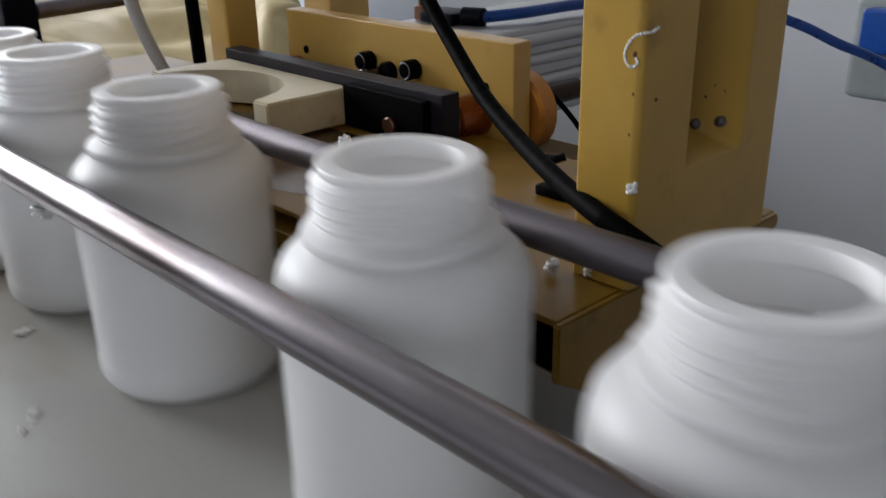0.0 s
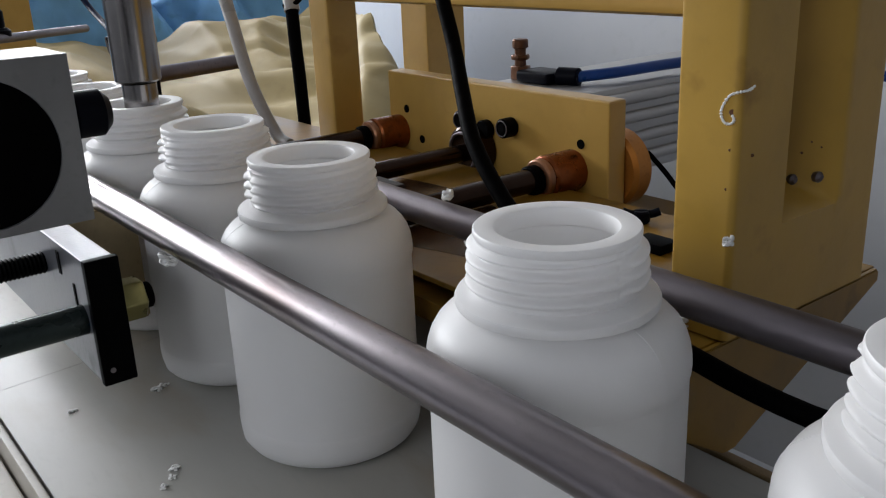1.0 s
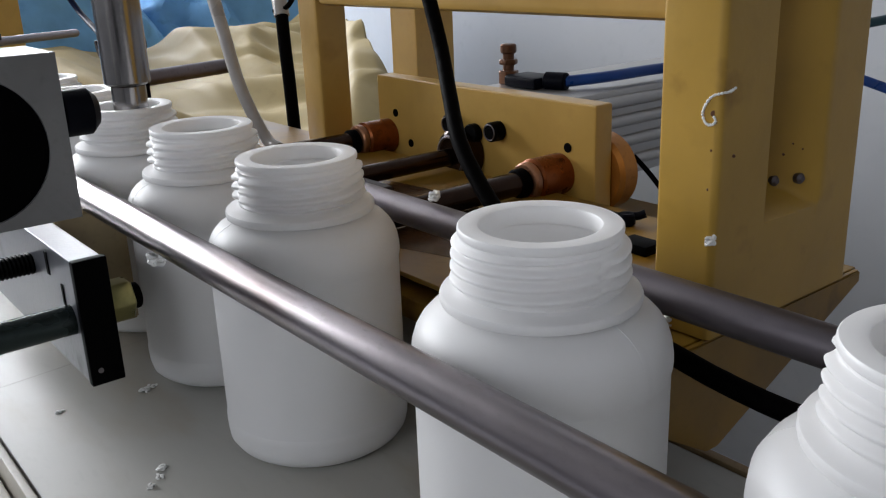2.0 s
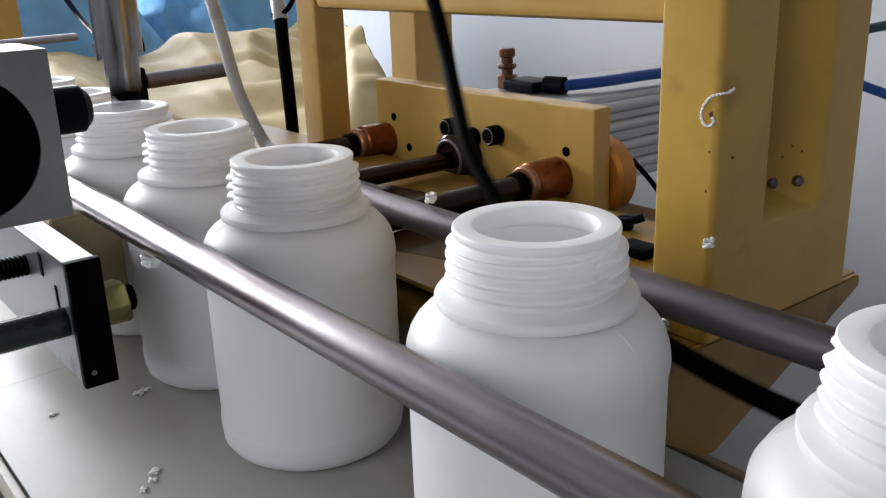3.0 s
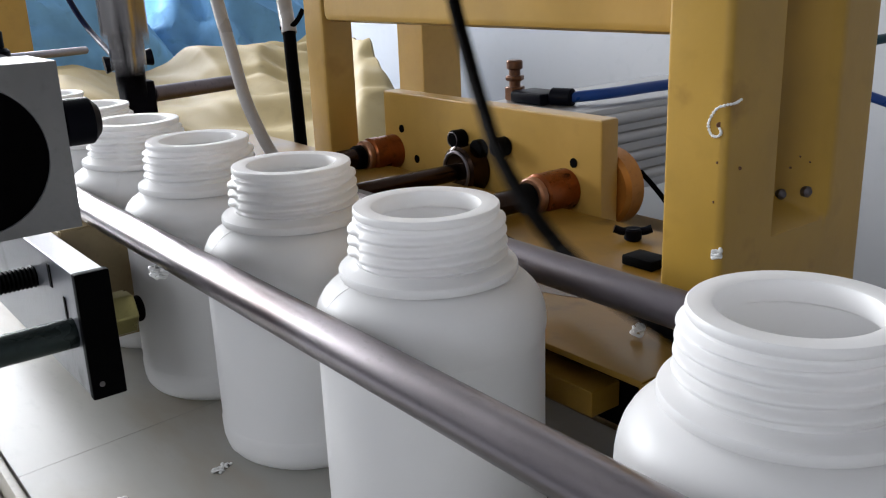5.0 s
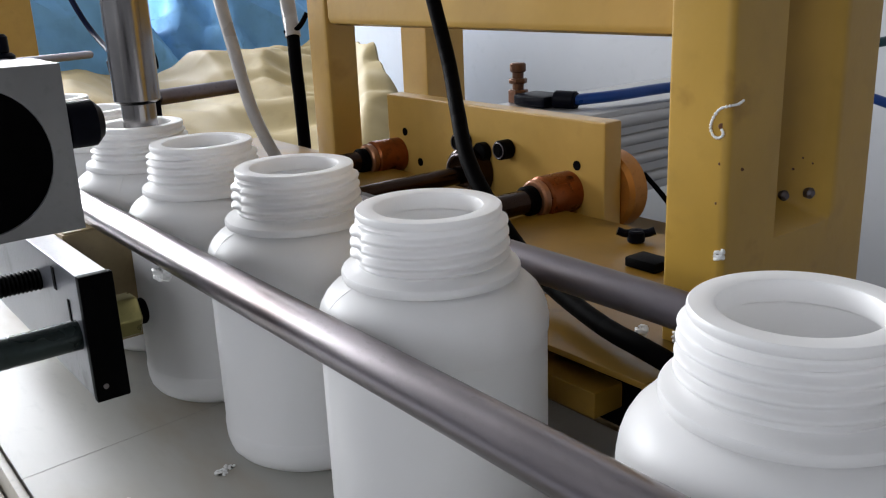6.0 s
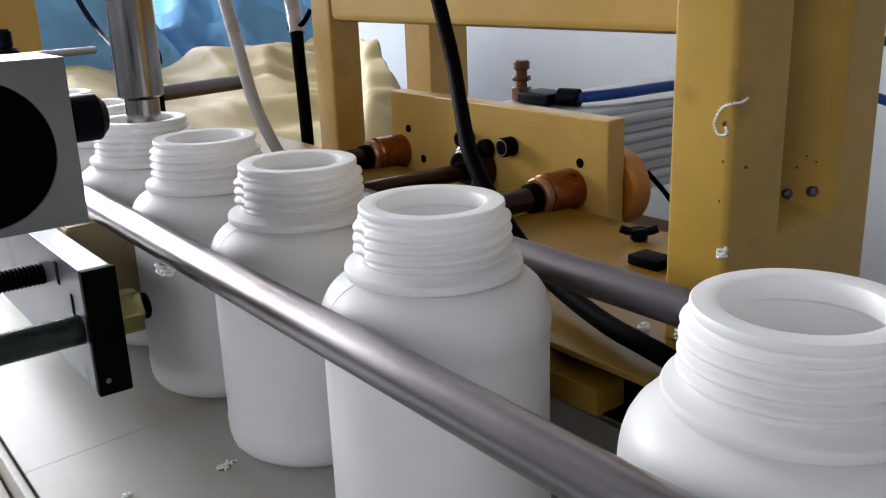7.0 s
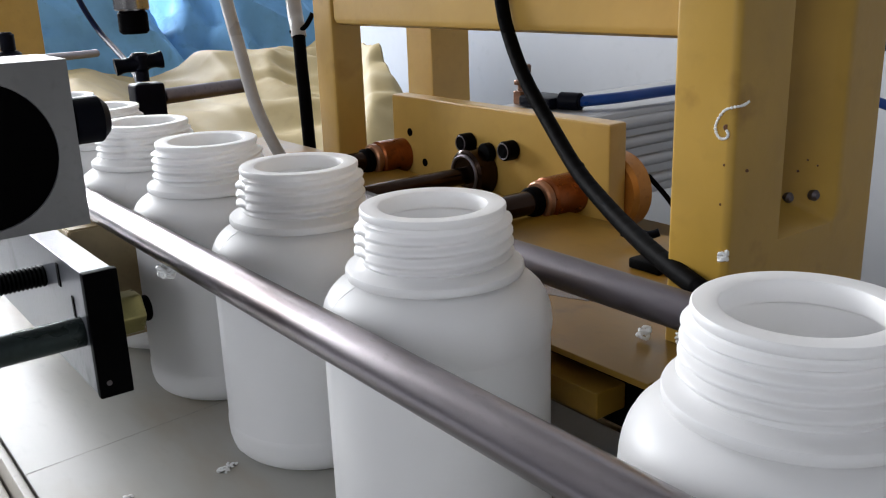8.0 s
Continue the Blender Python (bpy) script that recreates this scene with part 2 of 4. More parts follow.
# ---- room ----
def wall_with_opening(name, axis, at, thick, a0, a1, z0, z1, o0, o1, oz0, oz1):
    bm = None
    for p0, p1, q0, q1 in ((a0, o0, z0, z1), (o1, a1, z0, z1), (o0, o1, z0, oz0), (o0, o1, oz1, z1)):
        if axis == "x":
            bm = box(at, at + thick, p0, p1, q0, q1, 0, bm)
        else:
            bm = box(p0, p1, at, at + thick, q0, q1, 0, bm)
    return single(name, bm, WALL_GREY, (0, 0, z0), "grey plastered factory wall with a window opening", "wall", kind="structure", smooth=False)


def room():
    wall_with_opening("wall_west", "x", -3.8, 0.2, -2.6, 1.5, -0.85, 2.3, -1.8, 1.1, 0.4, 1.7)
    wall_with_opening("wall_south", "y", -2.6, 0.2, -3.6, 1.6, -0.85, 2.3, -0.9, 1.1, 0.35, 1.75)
    single("wall_north", box(-3.6, 1.8, 1.3, 1.5, -0.85, 2.3, 0), WALL, (0, 1.3, -0.85), "pale whitewashed factory wall, slightly stained", "wall", kind="structure", smooth=False)
    # east wall: out of view, its dark grey dims the post's +x side
    single("wall_east", box(1.6, 1.8, -2.6, 1.3, -0.85, 2.3, 0), WALL_GREY, (1.6, 0, -0.85), "unseen wall, dark grey to cut the fill light", "wall", kind="structure", smooth=False)
    single("floor", box(-3.8, 1.8, -2.6, 1.5, -0.95, -0.85, 0), FLOOR, (0, 0, -0.95), "pale grey factory floor, scuffed", "floor", kind="structure", smooth=False)
    single("ceiling", box(-3.8, 1.8, -2.6, 1.5, 2.3, 2.4, 0), CEILING_GREY, (0, 0, 2.3), "plain bare concrete ceiling", "ceiling", kind="structure", smooth=False)


room()


# ---- conveyor ----
def conveyor():
    belt = single("conveyor_belt", box(-1.5, 0.75, -0.0945, 0.0855, -0.003, 0.0, 0.0008), BELT, (0, 0, 0), "off-white glossy conveyor belt with scuffs and grease stains", "conveyor belt")
    part("belt_splice", slab_z([(-0.3836, -0.0944), (-0.4009, 0.0854), (-0.40118, 0.0854), (-0.38388, -0.0944)], -0.0020, 0.00006, 0), BELT_SEAM, belt, "thin grey splice line across the belt")
    bed = thing("conveyor", (0, 0, -0.85), "painted steel conveyor frame below the white belt", "conveyor")
    part("front_edge", box(-1.6, 0.85, -0.0985, -0.0955, -0.05, 0.0008, 0.0006), FRAME_STEEL, bed, "worn cream painted edge strip")
    part("front_rail", box(-1.6, 0.85, -0.128, -0.0995, -0.055, -0.009, 0.001), FRAME_STEEL, bed)
    part("rear_edge", box(-1.6, 0.85, 0.0865, 0.0905, -0.05, 0.0008, 0.0006), BELT_EDGE, bed, "worn brown edge strip")
    part("slider_bed", box(-1.6, 0.85, -0.095, 0.086, -0.05, -0.0035, 0), FRAME_STEEL, bed)
    for x in (-1.3, 0.6):
        for y in (-0.07, 0.06):
            part("leg", box(x - 0.02, x + 0.02, y - 0.015, y + 0.015, -0.85, -0.0505, 0.001), FRAME_STEEL, bed)
    return belt


BELT_OB = conveyor()


def guide_rail(y, z, r, label, mat):
    g = single("guide_rail", rod((-1.2, y, z), (0.35, y, z), r, 40, bevel=0.0006), mat, (0, y, z - r), label, "guide rail", "guide rails beside the belt")
    return g


guide_rail(-0.0395, 0.0763, 0.0058, "polished round steel guide rail in front of the bottles", STEEL)
guide_rail(0.0395, 0.0766, 0.0054, "dull round steel guide rail behind the bottles", STEEL_DULL)


# ---- bottles ----
def bottle_meshes():
    """A blow-moulded wide-mouth bottle, 66 mm across and 103 mm high: body, and neck with a helical thread and two mould seams."""
    seg = 120
    body_out = [(0.020, 0.0010), (0.0262, 0.0), (0.0285, 0.0006), (0.0307, 0.0022), (0.0320, 0.0042), (0.0326, 0.0068), (0.0328, 0.0105), (0.0328, 0.0120), (0.03255, 0.0127)]
    body_out += [(0.0325, 0.0130 + 0.0535 * k / 6) for k in range(0, 7)]
    body_out += [(0.03255, 0.0669), (0.0329, 0.0680), (0.0330, 0.0695), (0.0329, 0.0712), (0.0325, 0.0738), (0.0317, 0.0763), (0.0304, 0.0786), (0.0287, 0.0804), (0.0268, 0.0817), (0.0250, 0.0826), (0.0236, 0.0832), (0.0226, 0.0838)]
    body_in = [(0.0178, 0.089), (0.0200, 0.0855), (0.0250, 0.081), (0.0295, 0.077), (0.0314, 0.072), (0.0316, 0.05), (0.0316, 0.012), (0.0300, 0.006), (0.026, 0.0028)]
    bead_out = [(0.0226, 0.0838), (0.0228, 0.0840), (0.0243, 0.0840), (0.0250, 0.0843), (0.0252, 0.0850), (0.0252, 0.0860), (0.0249, 0.0866), (0.0238, 0.0870), (0.0216, 0.0874), (0.0208, 0.0879)]
    thread = [(0.0204 - 0.0007 * k / 54, 0.0881 + 0.0127 * k / 54) for k in range(55)]
    rim = [(0.0196, 0.1010), (0.0200, 0.1012), (0.0203, 0.1016), (0.0204, 0.1024), (0.0203, 0.1031), (0.0200, 0.1034), (0.0180, 0.10345), (0.0158, 0.1034), (0.0152, 0.1032), (0.0149, 0.1026), (0.0148, 0.1015),
           (0.0148, 0.0995), (0.0152, 0.0985), (0.0172, 0.0975), (0.0178, 0.0960), (0.0178, 0.089)]

    def build(name, rows, low=None, high=None):
        bm = bmesh.new()
        rings = []
        for r, z, kind in rows:
            ring = []
            for i in range(seg):
                a = 2 * math.pi * i / seg
                near = min(abs(math.sin(a)) / 0.17, 1.0)
                rr = r
                if kind == "thread":
                    turn = (z - 0.0882) / 0.0031 - a / (2 * math.pi)
                    ease = min(1, max(0, (z - 0.0884) / 0.0012)) * min(1, max(0, (0.1004 - z) / 0.0012))
                    rr += 0.0022 * ease * (0.08 + 0.92 * near ** 1.5) * (0.5 + 0.5 * math.sin(math.pi / 2 * math.cos(2 * math.pi * turn)))
                if kind != "in" and abs(math.sin(a)) < 0.03:
                    rr += 0.00028
                ring.append(bm.verts.new((rr * math.cos(a), rr * math.sin(a), z)))
            rings.append(ring)
        for lo, hi in zip(rings, rings[1:]):
            for i in range(seg):
                bm.faces.new((lo[i], lo[(i + 1) % seg], hi[(i + 1) % seg], hi[i]))
        for ring, z in ((rings[0], low), (rings[-1], high)):
            if z is not None:
                c = bm.verts.new((0, 0, z))
                for i in range(seg):
                    bm.faces.new((c, ring[(i + 1) % seg], ring[i]))
        return mesh_of(name, bm, WHITE_HDPE, True)

    seam_mesh = mesh_of("mould_seam", tube([(r + 0.00005, 0, z) for r, z in body_out[2:-1]], 0.00022, 6, 2), WHITE_HDPE, True)
    neck = build("neck", [(r, z, "out") for r, z in bead_out] + [(r, z, "thread") for r, z in thread] + [(r, z, "in") for r, z in rim])
    outside = [(r, z, "out") for r, z in body_out]
    inside = [(r, z, "in") for r, z in body_in]
    return build("body", outside, low=0.0012), build("body", inside, high=0.0028), neck, seam_mesh


BODY_OUT, BODY_IN, NECK, SEAM = bottle_meshes()
joined = bmesh.new()
joined.from_mesh(BODY_OUT)
joined.from_mesh(BODY_IN)
BODY = bpy.data.meshes.new("body")
joined.to_mesh(BODY)
joined.free()
BODY.materials.append(WHITE_HDPE)
BODY.set_sharp_from_angle(angle=radians(60))
# x before the first move's end, x in the first rest, x in the second rest, y, turn about its axis
BOTTLE_SPOTS = [
    (-0.0710, -0.0520, 0.0155, 0.0008, 20),
    (-0.1700, -0.1510, -0.0840, 0.0010, 2),
    (-0.2880, -0.2650, -0.1950, -0.0010, 258),
    (-0.3830, -0.3445, -0.2745, 0.0010, 266),
    (-0.4480, -0.4220, -0.3480, -0.0010, 18),
    (-0.5250, -0.4950, -0.4200, -0.0010, 140),
    (-0.5960, -0.5680, -0.4930, 0.0015, 60),
    (-0.6670, -0.6400, -0.5650, 0.0000, 200),
    (-0.7380, -0.7120, -0.6370, 0.0010, 330),
    (-0.8100, -0.7840, -0.7090, 0.0000, 120),
]
BOTTLES = []
for spot in BOTTLE_SPOTS:
    b = new("bottle")
    for piece, mesh in (("body", BODY), ("neck", NECK), ("mould_seam", SEAM), ("mould_seam", SEAM)):
        o = new(piece, mesh)
        o.parent = b
        if len(b.children) == 4:
            o.matrix_basis = pose(0, 0, 0, 0, 0, 180)
        if piece == "neck":
            tagged(o, "screw-threaded neck with an open mouth")
    b.matrix_basis = pose(spot[0], spot[3], 0.0, 0, 0, spot[4])
    tagged(b, "white plastic wide-mouth bottle without a cap, standing on the belt", "bottle", "bottles on the conveyor belt")
    BOTTLES.append(b)


# ---- machine frame ----
def machine_frame():
    f = thing("machine_frame", (-0.26, 0.16, -0.85), "yellow painted steel machine frame behind the conveyor", "machine frame")
    part("post", grooved_post(), YELLOW, f, "yellow post with a deep rounded groove and an oily sill")
    for x, y, z in ((-0.1570, 0.1129, 0.0918), (-0.1514, 0.1184, 0.0926)):
        part("sill_screw", rod((x - 0.002, y, z), (x + 0.0014, y - 0.0006, z), 0.0018, 20, bevel=0.0009), STEEL_DULL, f, "greasy steel screw")
    for x, y, z, r in ((-0.1494, 0.0669, 0.1209, 0.0009), (-0.1495, 0.0669, 0.1104, 0.0004), (-0.1471, 0.0742, 0.1080, 0.0005), (-0.1500, 0.0669, 0.0990, 0.0004), (-0.1553, 0.1140, 0.1005, 0.0004), (-0.1513, 0.1183, 0.1022, 0.0003), (-0.1534, 0.1160, 0.1040, 0.0003)):
        part("rust_spot", rod((x - 0.0003, y + 0.0003, z), (x + 0.0002, y - 0.0002, z), r, 12), RED_BROWN, f, "small brown rust spot")
    part("beam", box(-0.4775, -0.1668, 0.138, 0.1485, 0.1375, 0.19, 0.0045), YELLOW_PLATE, f, "welded cross beam")
    part("weld_bead", bead((-0.1674, 0.0685, 0.1410), (-0.1672, 0.0682, 0.1530), 0.0010), YELLOW, f)
    part("far_post", box(-0.5000, -0.4780, 0.138, 0.1595, 0.0525, 0.42, 0.0025), YELLOW_PLATE, f)
    part("rear_post", box(-0.5750, -0.5430, 0.260, 0.296, -0.85, 0.42, 0.0015), YELLOW_PLATE, f)
    part("bed_plate", box(-0.62, -0.1502, 0.0385, 0.160, 0.0498, 0.0520, 0.0005), YELLOW_BED, f, "oily yellow bed plate with scrap on it")
    stain = [(-0.343 + 0.130 * math.cos(a) * (1 + 0.12 * math.sin(3 * a + 1)), 0.082 + 0.034 * math.sin(a) * (1 + 0.15 * math.cos(4 * a))) for a in (2 * math.pi * k / 48 for k in range(48))]
    part("oil_stain", slab_z(stain, 0.0519, 0.05215, 0), OIL, f, "dark brown film of oil on the bed")
    # added black strip that darkens the gap below the bed plate as shade
    part("gap_shade", box(-0.62, -0.1503, 0.0480, 0.0545, 0.0285, 0.0497, 0.0003), BLACK_RUBBER, f, "black strip standing in for the shaded gap")
    part("lower_bar", box(-0.62, -0.1655, 0.0346, 0.0470, 0.0362, 0.0446, 0.0006), YELLOW_BED, f, "yellow bar below the bed plate")
    part("end_plate", prism([(0.0362, 0.052), (0.158, 0.052), (0.158, 0.0475), (0.0765, 0.0125), (0.0715, 0.0125), (0.0362, 0.034)], -0.1500, -0.1474, 0.0006), YELLOW_BED, f, "yellow end plate with a sloping foot")
    part("rear_deck", box(-0.62, -0.25, 0.162, 0.25, 0.018, 0.026, 0.001), YELLOW_BED, f)
    part("stand", box(-0.60, -0.36, 0.115, 0.245, -0.85, 0.0175, 0.002), YELLOW_BED, f)
    part("stand_rib", box(-0.60, -0.26, 0.112, 0.1585, 0.0178, 0.0497, 0.0006), YELLOW_BED, f)
    return f


def bead(a, b, r):
    a, b = Vector(a), Vector(b)
    pts = [a.lerp(b, k / 10) + Vector((random.uniform(-1, 1), random.uniform(-1, 1), 0)) * r * 0.06 for k in range(11)]
    return tube(pts, r, 10, 3, radii=lambda u: r * (0.75 + 0.02 * math.sin(u * 40)))


def grooved_post():
    """A post with rounded arrises; its side has a groove whose back turns towards the belt and ends in a sloping sill."""
    x0, x1, y0, y1, foot, top = -0.1681, -0.1472, 0.0668, 0.1460, 0.0525, 0.42
    left, right, deep, sill = 0.0925, 0.1240, 0.0185, 0.0838

    def groove(y, z):
        u = (y - left) / (right - left)
        if not 0 < u < 1 or z <= sill:
            return 0.0
        g = deep * min(1.0, u / 0.05, 0.10 + 0.90 * (0.90 - u) / 0.55 if u < 0.90 else 0.10 * (1 - u) / 0.10)
        ramp = (z - sill) * 1.5
        return max(0.0, min(g, ramp) - 0.0006 * math.exp(-abs(g - ramp) / 0.0012))

    def arc(cx, cy, r, a0, n=6):
        return [(cx + r * math.cos(radians(a0 + 90 * k / n)), cy + r * math.sin(radians(a0 + 90 * k / n))) for k in range(n + 1)]

    ys = [y0 + 0.004 + 0.003 * k for k in range(7)] + [left + 0.0004 * k for k in range(6)] + [left + 0.0020 + 0.0258 * k / 16 for k in range(1, 17)]
    ys += [right - 0.0037 + 0.00037 * k for k in range(1, 11)] + [right + 0.003 * k for k in range(1, 7)]
    face = [(x1, y) for y in ys if y0 + 0.0036 < y < y1 - 0.002]
    outline = arc(x0 + 0.0016, y0 + 0.0016, 0.0016, 180) + arc(x1 - 0.0022, y0 + 0.0022, 0.0022, 270, 8) + face + arc(x1 - 0.0015, y1 - 0.0015, 0.0015, 0) + arc(x0 + 0.0015, y1 - 0.0015, 0.0015, 90)
    heights = [foot, 0.06, 0.07, 0.08] + [sill + 0.0006 * k for k in range(26)] + [0.102, 0.11, 0.13, 0.16, 0.2, 0.3, top]
    bm = bmesh.new()
    rings = [[bm.verts.new((x - (groove(y, z) if abs(x - x1) < 1e-6 else 0.0), y, z)) for x, y in outline] for z in heights]
    for lo, hi in zip(rings, rings[1:]):
        for k in range(len(lo)):
            bm.faces.new((lo[k], lo[(k + 1) % len(lo)], hi[(k + 1) % len(lo)], hi[k]))
    bm.faces.new(rings[0][::-1])
    bm.faces.new(rings[-1])
    return bm


FRAME = machine_frame()


def socket_screw(parent, x, y, z, r=0.0055, length=0.010):
    """A black cap screw that points towards -y."""
    head = part("cap_screw", rod((x, y, z), (x, y - length, z), r, 28, bevel=0.0008), BLACK, parent, "black socket cap screw")
    part("socket", hexbar((x, y - length - 0.0003, z), (x, y - length + 0.0002, z), r * 0.55, bevel=0), BLACK_RUBBER, head)
    part("socket_rim", torus((x, y - length, z), r * 0.78, r * 0.07), STEEL_DULL, head, "worn bright rim")
    return head


def torus(at, big, small, axis="y", seg=32, ring=8):
    bm = bmesh.new()
    rows = []
    for i in range(seg):
        a = 2 * math.pi * i / seg
        row = []
        for k in range(ring):
            c = 2 * math.pi * k / ring
            u, w = (big + small * math.cos(c)), small * math.sin(c)
            p = (u * math.cos(a), w, u * math.sin(a)) if axis == "y" else ((w, u * math.cos(a), u * math.sin(a)) if axis == "x" else (u * math.cos(a), u * math.sin(a), w))
            row.append(bm.verts.new(Vector(at) + Vector(p)))
        rows.append(row)
    for i in range(seg):
        for k in range(ring):
            bm.faces.new((rows[i][k], rows[i][(k + 1) % ring], rows[(i + 1) % seg][(k + 1) % ring], rows[(i + 1) % seg][k]))
    return bm


def actuator():
    a = thing("pneumatic_actuator", (-0.37, 0.18, 0.026), "yellow mounting plate with bronze bushings and an aluminium air cylinder", "pneumatic cylinder")
    plate = part("mounting_plate", box(-0.4655, -0.2855, 0.170, 0.182, 0.0262, 0.0948, 0.0014), YELLOW_PLATE, a, "thick cream-yellow plate")
    for x, z in ((-0.447, 0.0732), (-0.3035, 0.0722), (-0.3027, 0.0396), (-0.4325, 0.0565)):
        part("hole", rod((x, 0.1702, z), (x, 0.1696, z), 0.0024, 20), BLACK_RUBBER, plate, "dark drilled hole")
    for x in (-0.3880, -0.3525):
        socket_screw(a, x, 0.170, 0.0745, 0.0052, 0.008)
    part("centre_screw", rod((-0.372, 0.170, 0.0705), (-0.372, 0.165, 0.0705), 0.0055, 24, bevel=0.0006), BLACK, a)
    for x in (-0.455, -0.309):
        bush = part("bushing", rod((x, 0.171, 0.0585), (x, 0.150, 0.0585), 0.0104, 36, bevel=0.0012), COPPER, a, "oily bronze guide bushing")
        part("bushing_lip", rod((x, 0.1502, 0.0585), (x, 0.1455, 0.0585), 0.0094, 36, bevel=0.0010), BUSH_LIP, bush, "bronze lip with its pinkish highlight in the colour")
        part("wiper_seal", rod((x, 0.1456, 0.0585), (x, 0.1395, 0.0585), 0.0072, 28, bevel=0.001), BLACK_RUBBER, bush, "black wiper seal")
    nose = part("cylinder_nose", rod((-0.379, 0.171, 0.0590), (-0.379, 0.157, 0.0590), 0.0135, 40, bevel=0.0015), DARK_SHAFT, a, "dark oily cylinder nose")
    part("nose_ring", torus((-0.379, 0.157, 0.0590), 0.0105, 0.0010), STEEL_DULL, nose, "bright steel ring")
    flange = part("flange", rod((-0.298, 0.1822, 0.0585), (-0.298, 0.195, 0.0585), 0.0195, 48, bevel=0.002), BRONZE_FLANGE, a, "orange bronze flange")
    part("flange_hub", rod((-0.298, 0.195, 0.0585), (-0.298, 0.206, 0.0585), 0.008, 32, bevel=0.001), STEEL, flange)
    body = part("cylinder_body", box(-0.412, -0.338, 0.196, 0.50, 0.036, 0.0885, 0.004), ALU_PROFILE, a, "extruded aluminium cylinder body")
    for z in (0.046, 0.058, 0.070, 0.081):
        part("cylinder_rib", rod((-0.3375, 0.200, z), (-0.3375, 0.498, z), 0.0035, 14), ALU_PROFILE, body)
    part("end_cap", box(-0.415, -0.335, 0.1825, 0.196, 0.034, 0.0875, 0.002), BLACK, a)
    return a


ACTUATOR = actuator()


def air_fitting():
    f = thing("air_fitting", (-0.4, 0.222, 0.0885), "rusty brass flow control screw with a black elbow on the cylinder", "air fitting")
    x, y = -0.402, 0.222
    part("base_nut", hexbar((x, y, 0.0887), (x, y, 0.0965), 0.0062), RED_BROWN, f)
    part("stem", rod((x, y, 0.096), (x, y, 0.1075), 0.0034, 20), RED_BROWN, f)
    part("lock_nut", hexbar((x, y, 0.1000), (x, y, 0.1030), 0.0058), RED_BROWN, f)
    part("knob", rod((x, y, 0.1065), (x, y, 0.1120), 0.0048, 24, bevel=0.0008), RED_BROWN, f, "knurled brass knob")
    part("elbow", box(-0.396, -0.370, 0.212, 0.232, 0.0887, 0.0955, 0.002), BLACK_PLASTIC, f, "black plastic elbow")
    part("collar", rod((-0.371, 0.222, 0.0930), (-0.358, 0.226, 0.0930), 0.0052, 20, bevel=0.0008), BLACK_PLASTIC, f)
    return f


air_fitting()


def wing_nut():
    w = thing("wing_nut", (-0.242, 0.142, 0.052), "black wing nut on the oily yellow bed plate", "wing nut")
    part("hub", rod((-0.242, 0.142, 0.0521), (-0.242, 0.142, 0.0575), 0.0038, 20, bevel=0.0008), BLACK_PLASTIC, w)
    part("wings", tube([(-0.2476, 0.1365, 0.0572), (-0.2450, 0.139, 0.0560), (-0.242, 0.142, 0.0562), (-0.2390, 0.145, 0.0560), (-0.2364, 0.1475, 0.0572)], 0.0018, 12), BLACK_PLASTIC, w)
    # small black bar shape lying on the bed
    single("bed_dark_bar", box(-0.2240, -0.2090, 0.1140, 0.1250, 0.0521, 0.0562, 0.0008), BLACK, (-0.2155, 0.119, 0.0521), "small black bar shape on the oily yellow bed plate", "steel bar")


wing_nut()
single("thin_wire", tube([(-0.2870, 0.2, 0.0655), (-0.2848, 0.2, 0.064), (-0.2780, 0.2, 0.059), (-0.2715, 0.2, 0.0535), (-0.262, 0.2, 0.044), (-0.256, 0.2, 0.0262)], 0.0013, 10), BLACK_RUBBER, (-0.256, 0.2, 0.026), "thin black wire beside the bronze flange", "wire")
single("air_tube", tube([(-0.360, 0.2255, 0.0930), (-0.3500, 0.250, 0.0938), (-0.3443, 0.29, 0.0945), (-0.330, 0.35, 0.0945), (-0.305, 0.40, 0.086), (-0.277, 0.43, 0.0725), (-0.2595, 0.45, 0.060), (-0.2375, 0.48, 0.044), (-0.18, 0.53, 0.0), (-0.12, 0.60, -0.08)], 0.0032, 14),
       BLUE_TUBE, (-0.36, 0.2255, 0.0900), "thin blue pneumatic tube running from the cylinder", "air tube")

single("air_tube", tube([(-0.345, 0.392, 0.0890), (-0.330, 0.398, 0.1020), (-0.3156, 0.410, 0.1074), (-0.3003, 0.430, 0.1101), (-0.2930, 0.450, 0.1119), (-0.2825, 0.490, 0.1153), (-0.26, 0.60, 0.118), (-0.24, 0.90, 0.10), (-0.235, 1.298, 0.08)], 0.0032, 14),
       TEAL_TUBE, (-0.345, 0.392, 0.0885), "thin dark teal pneumatic tube running from the cylinder to the wall", "air tube")


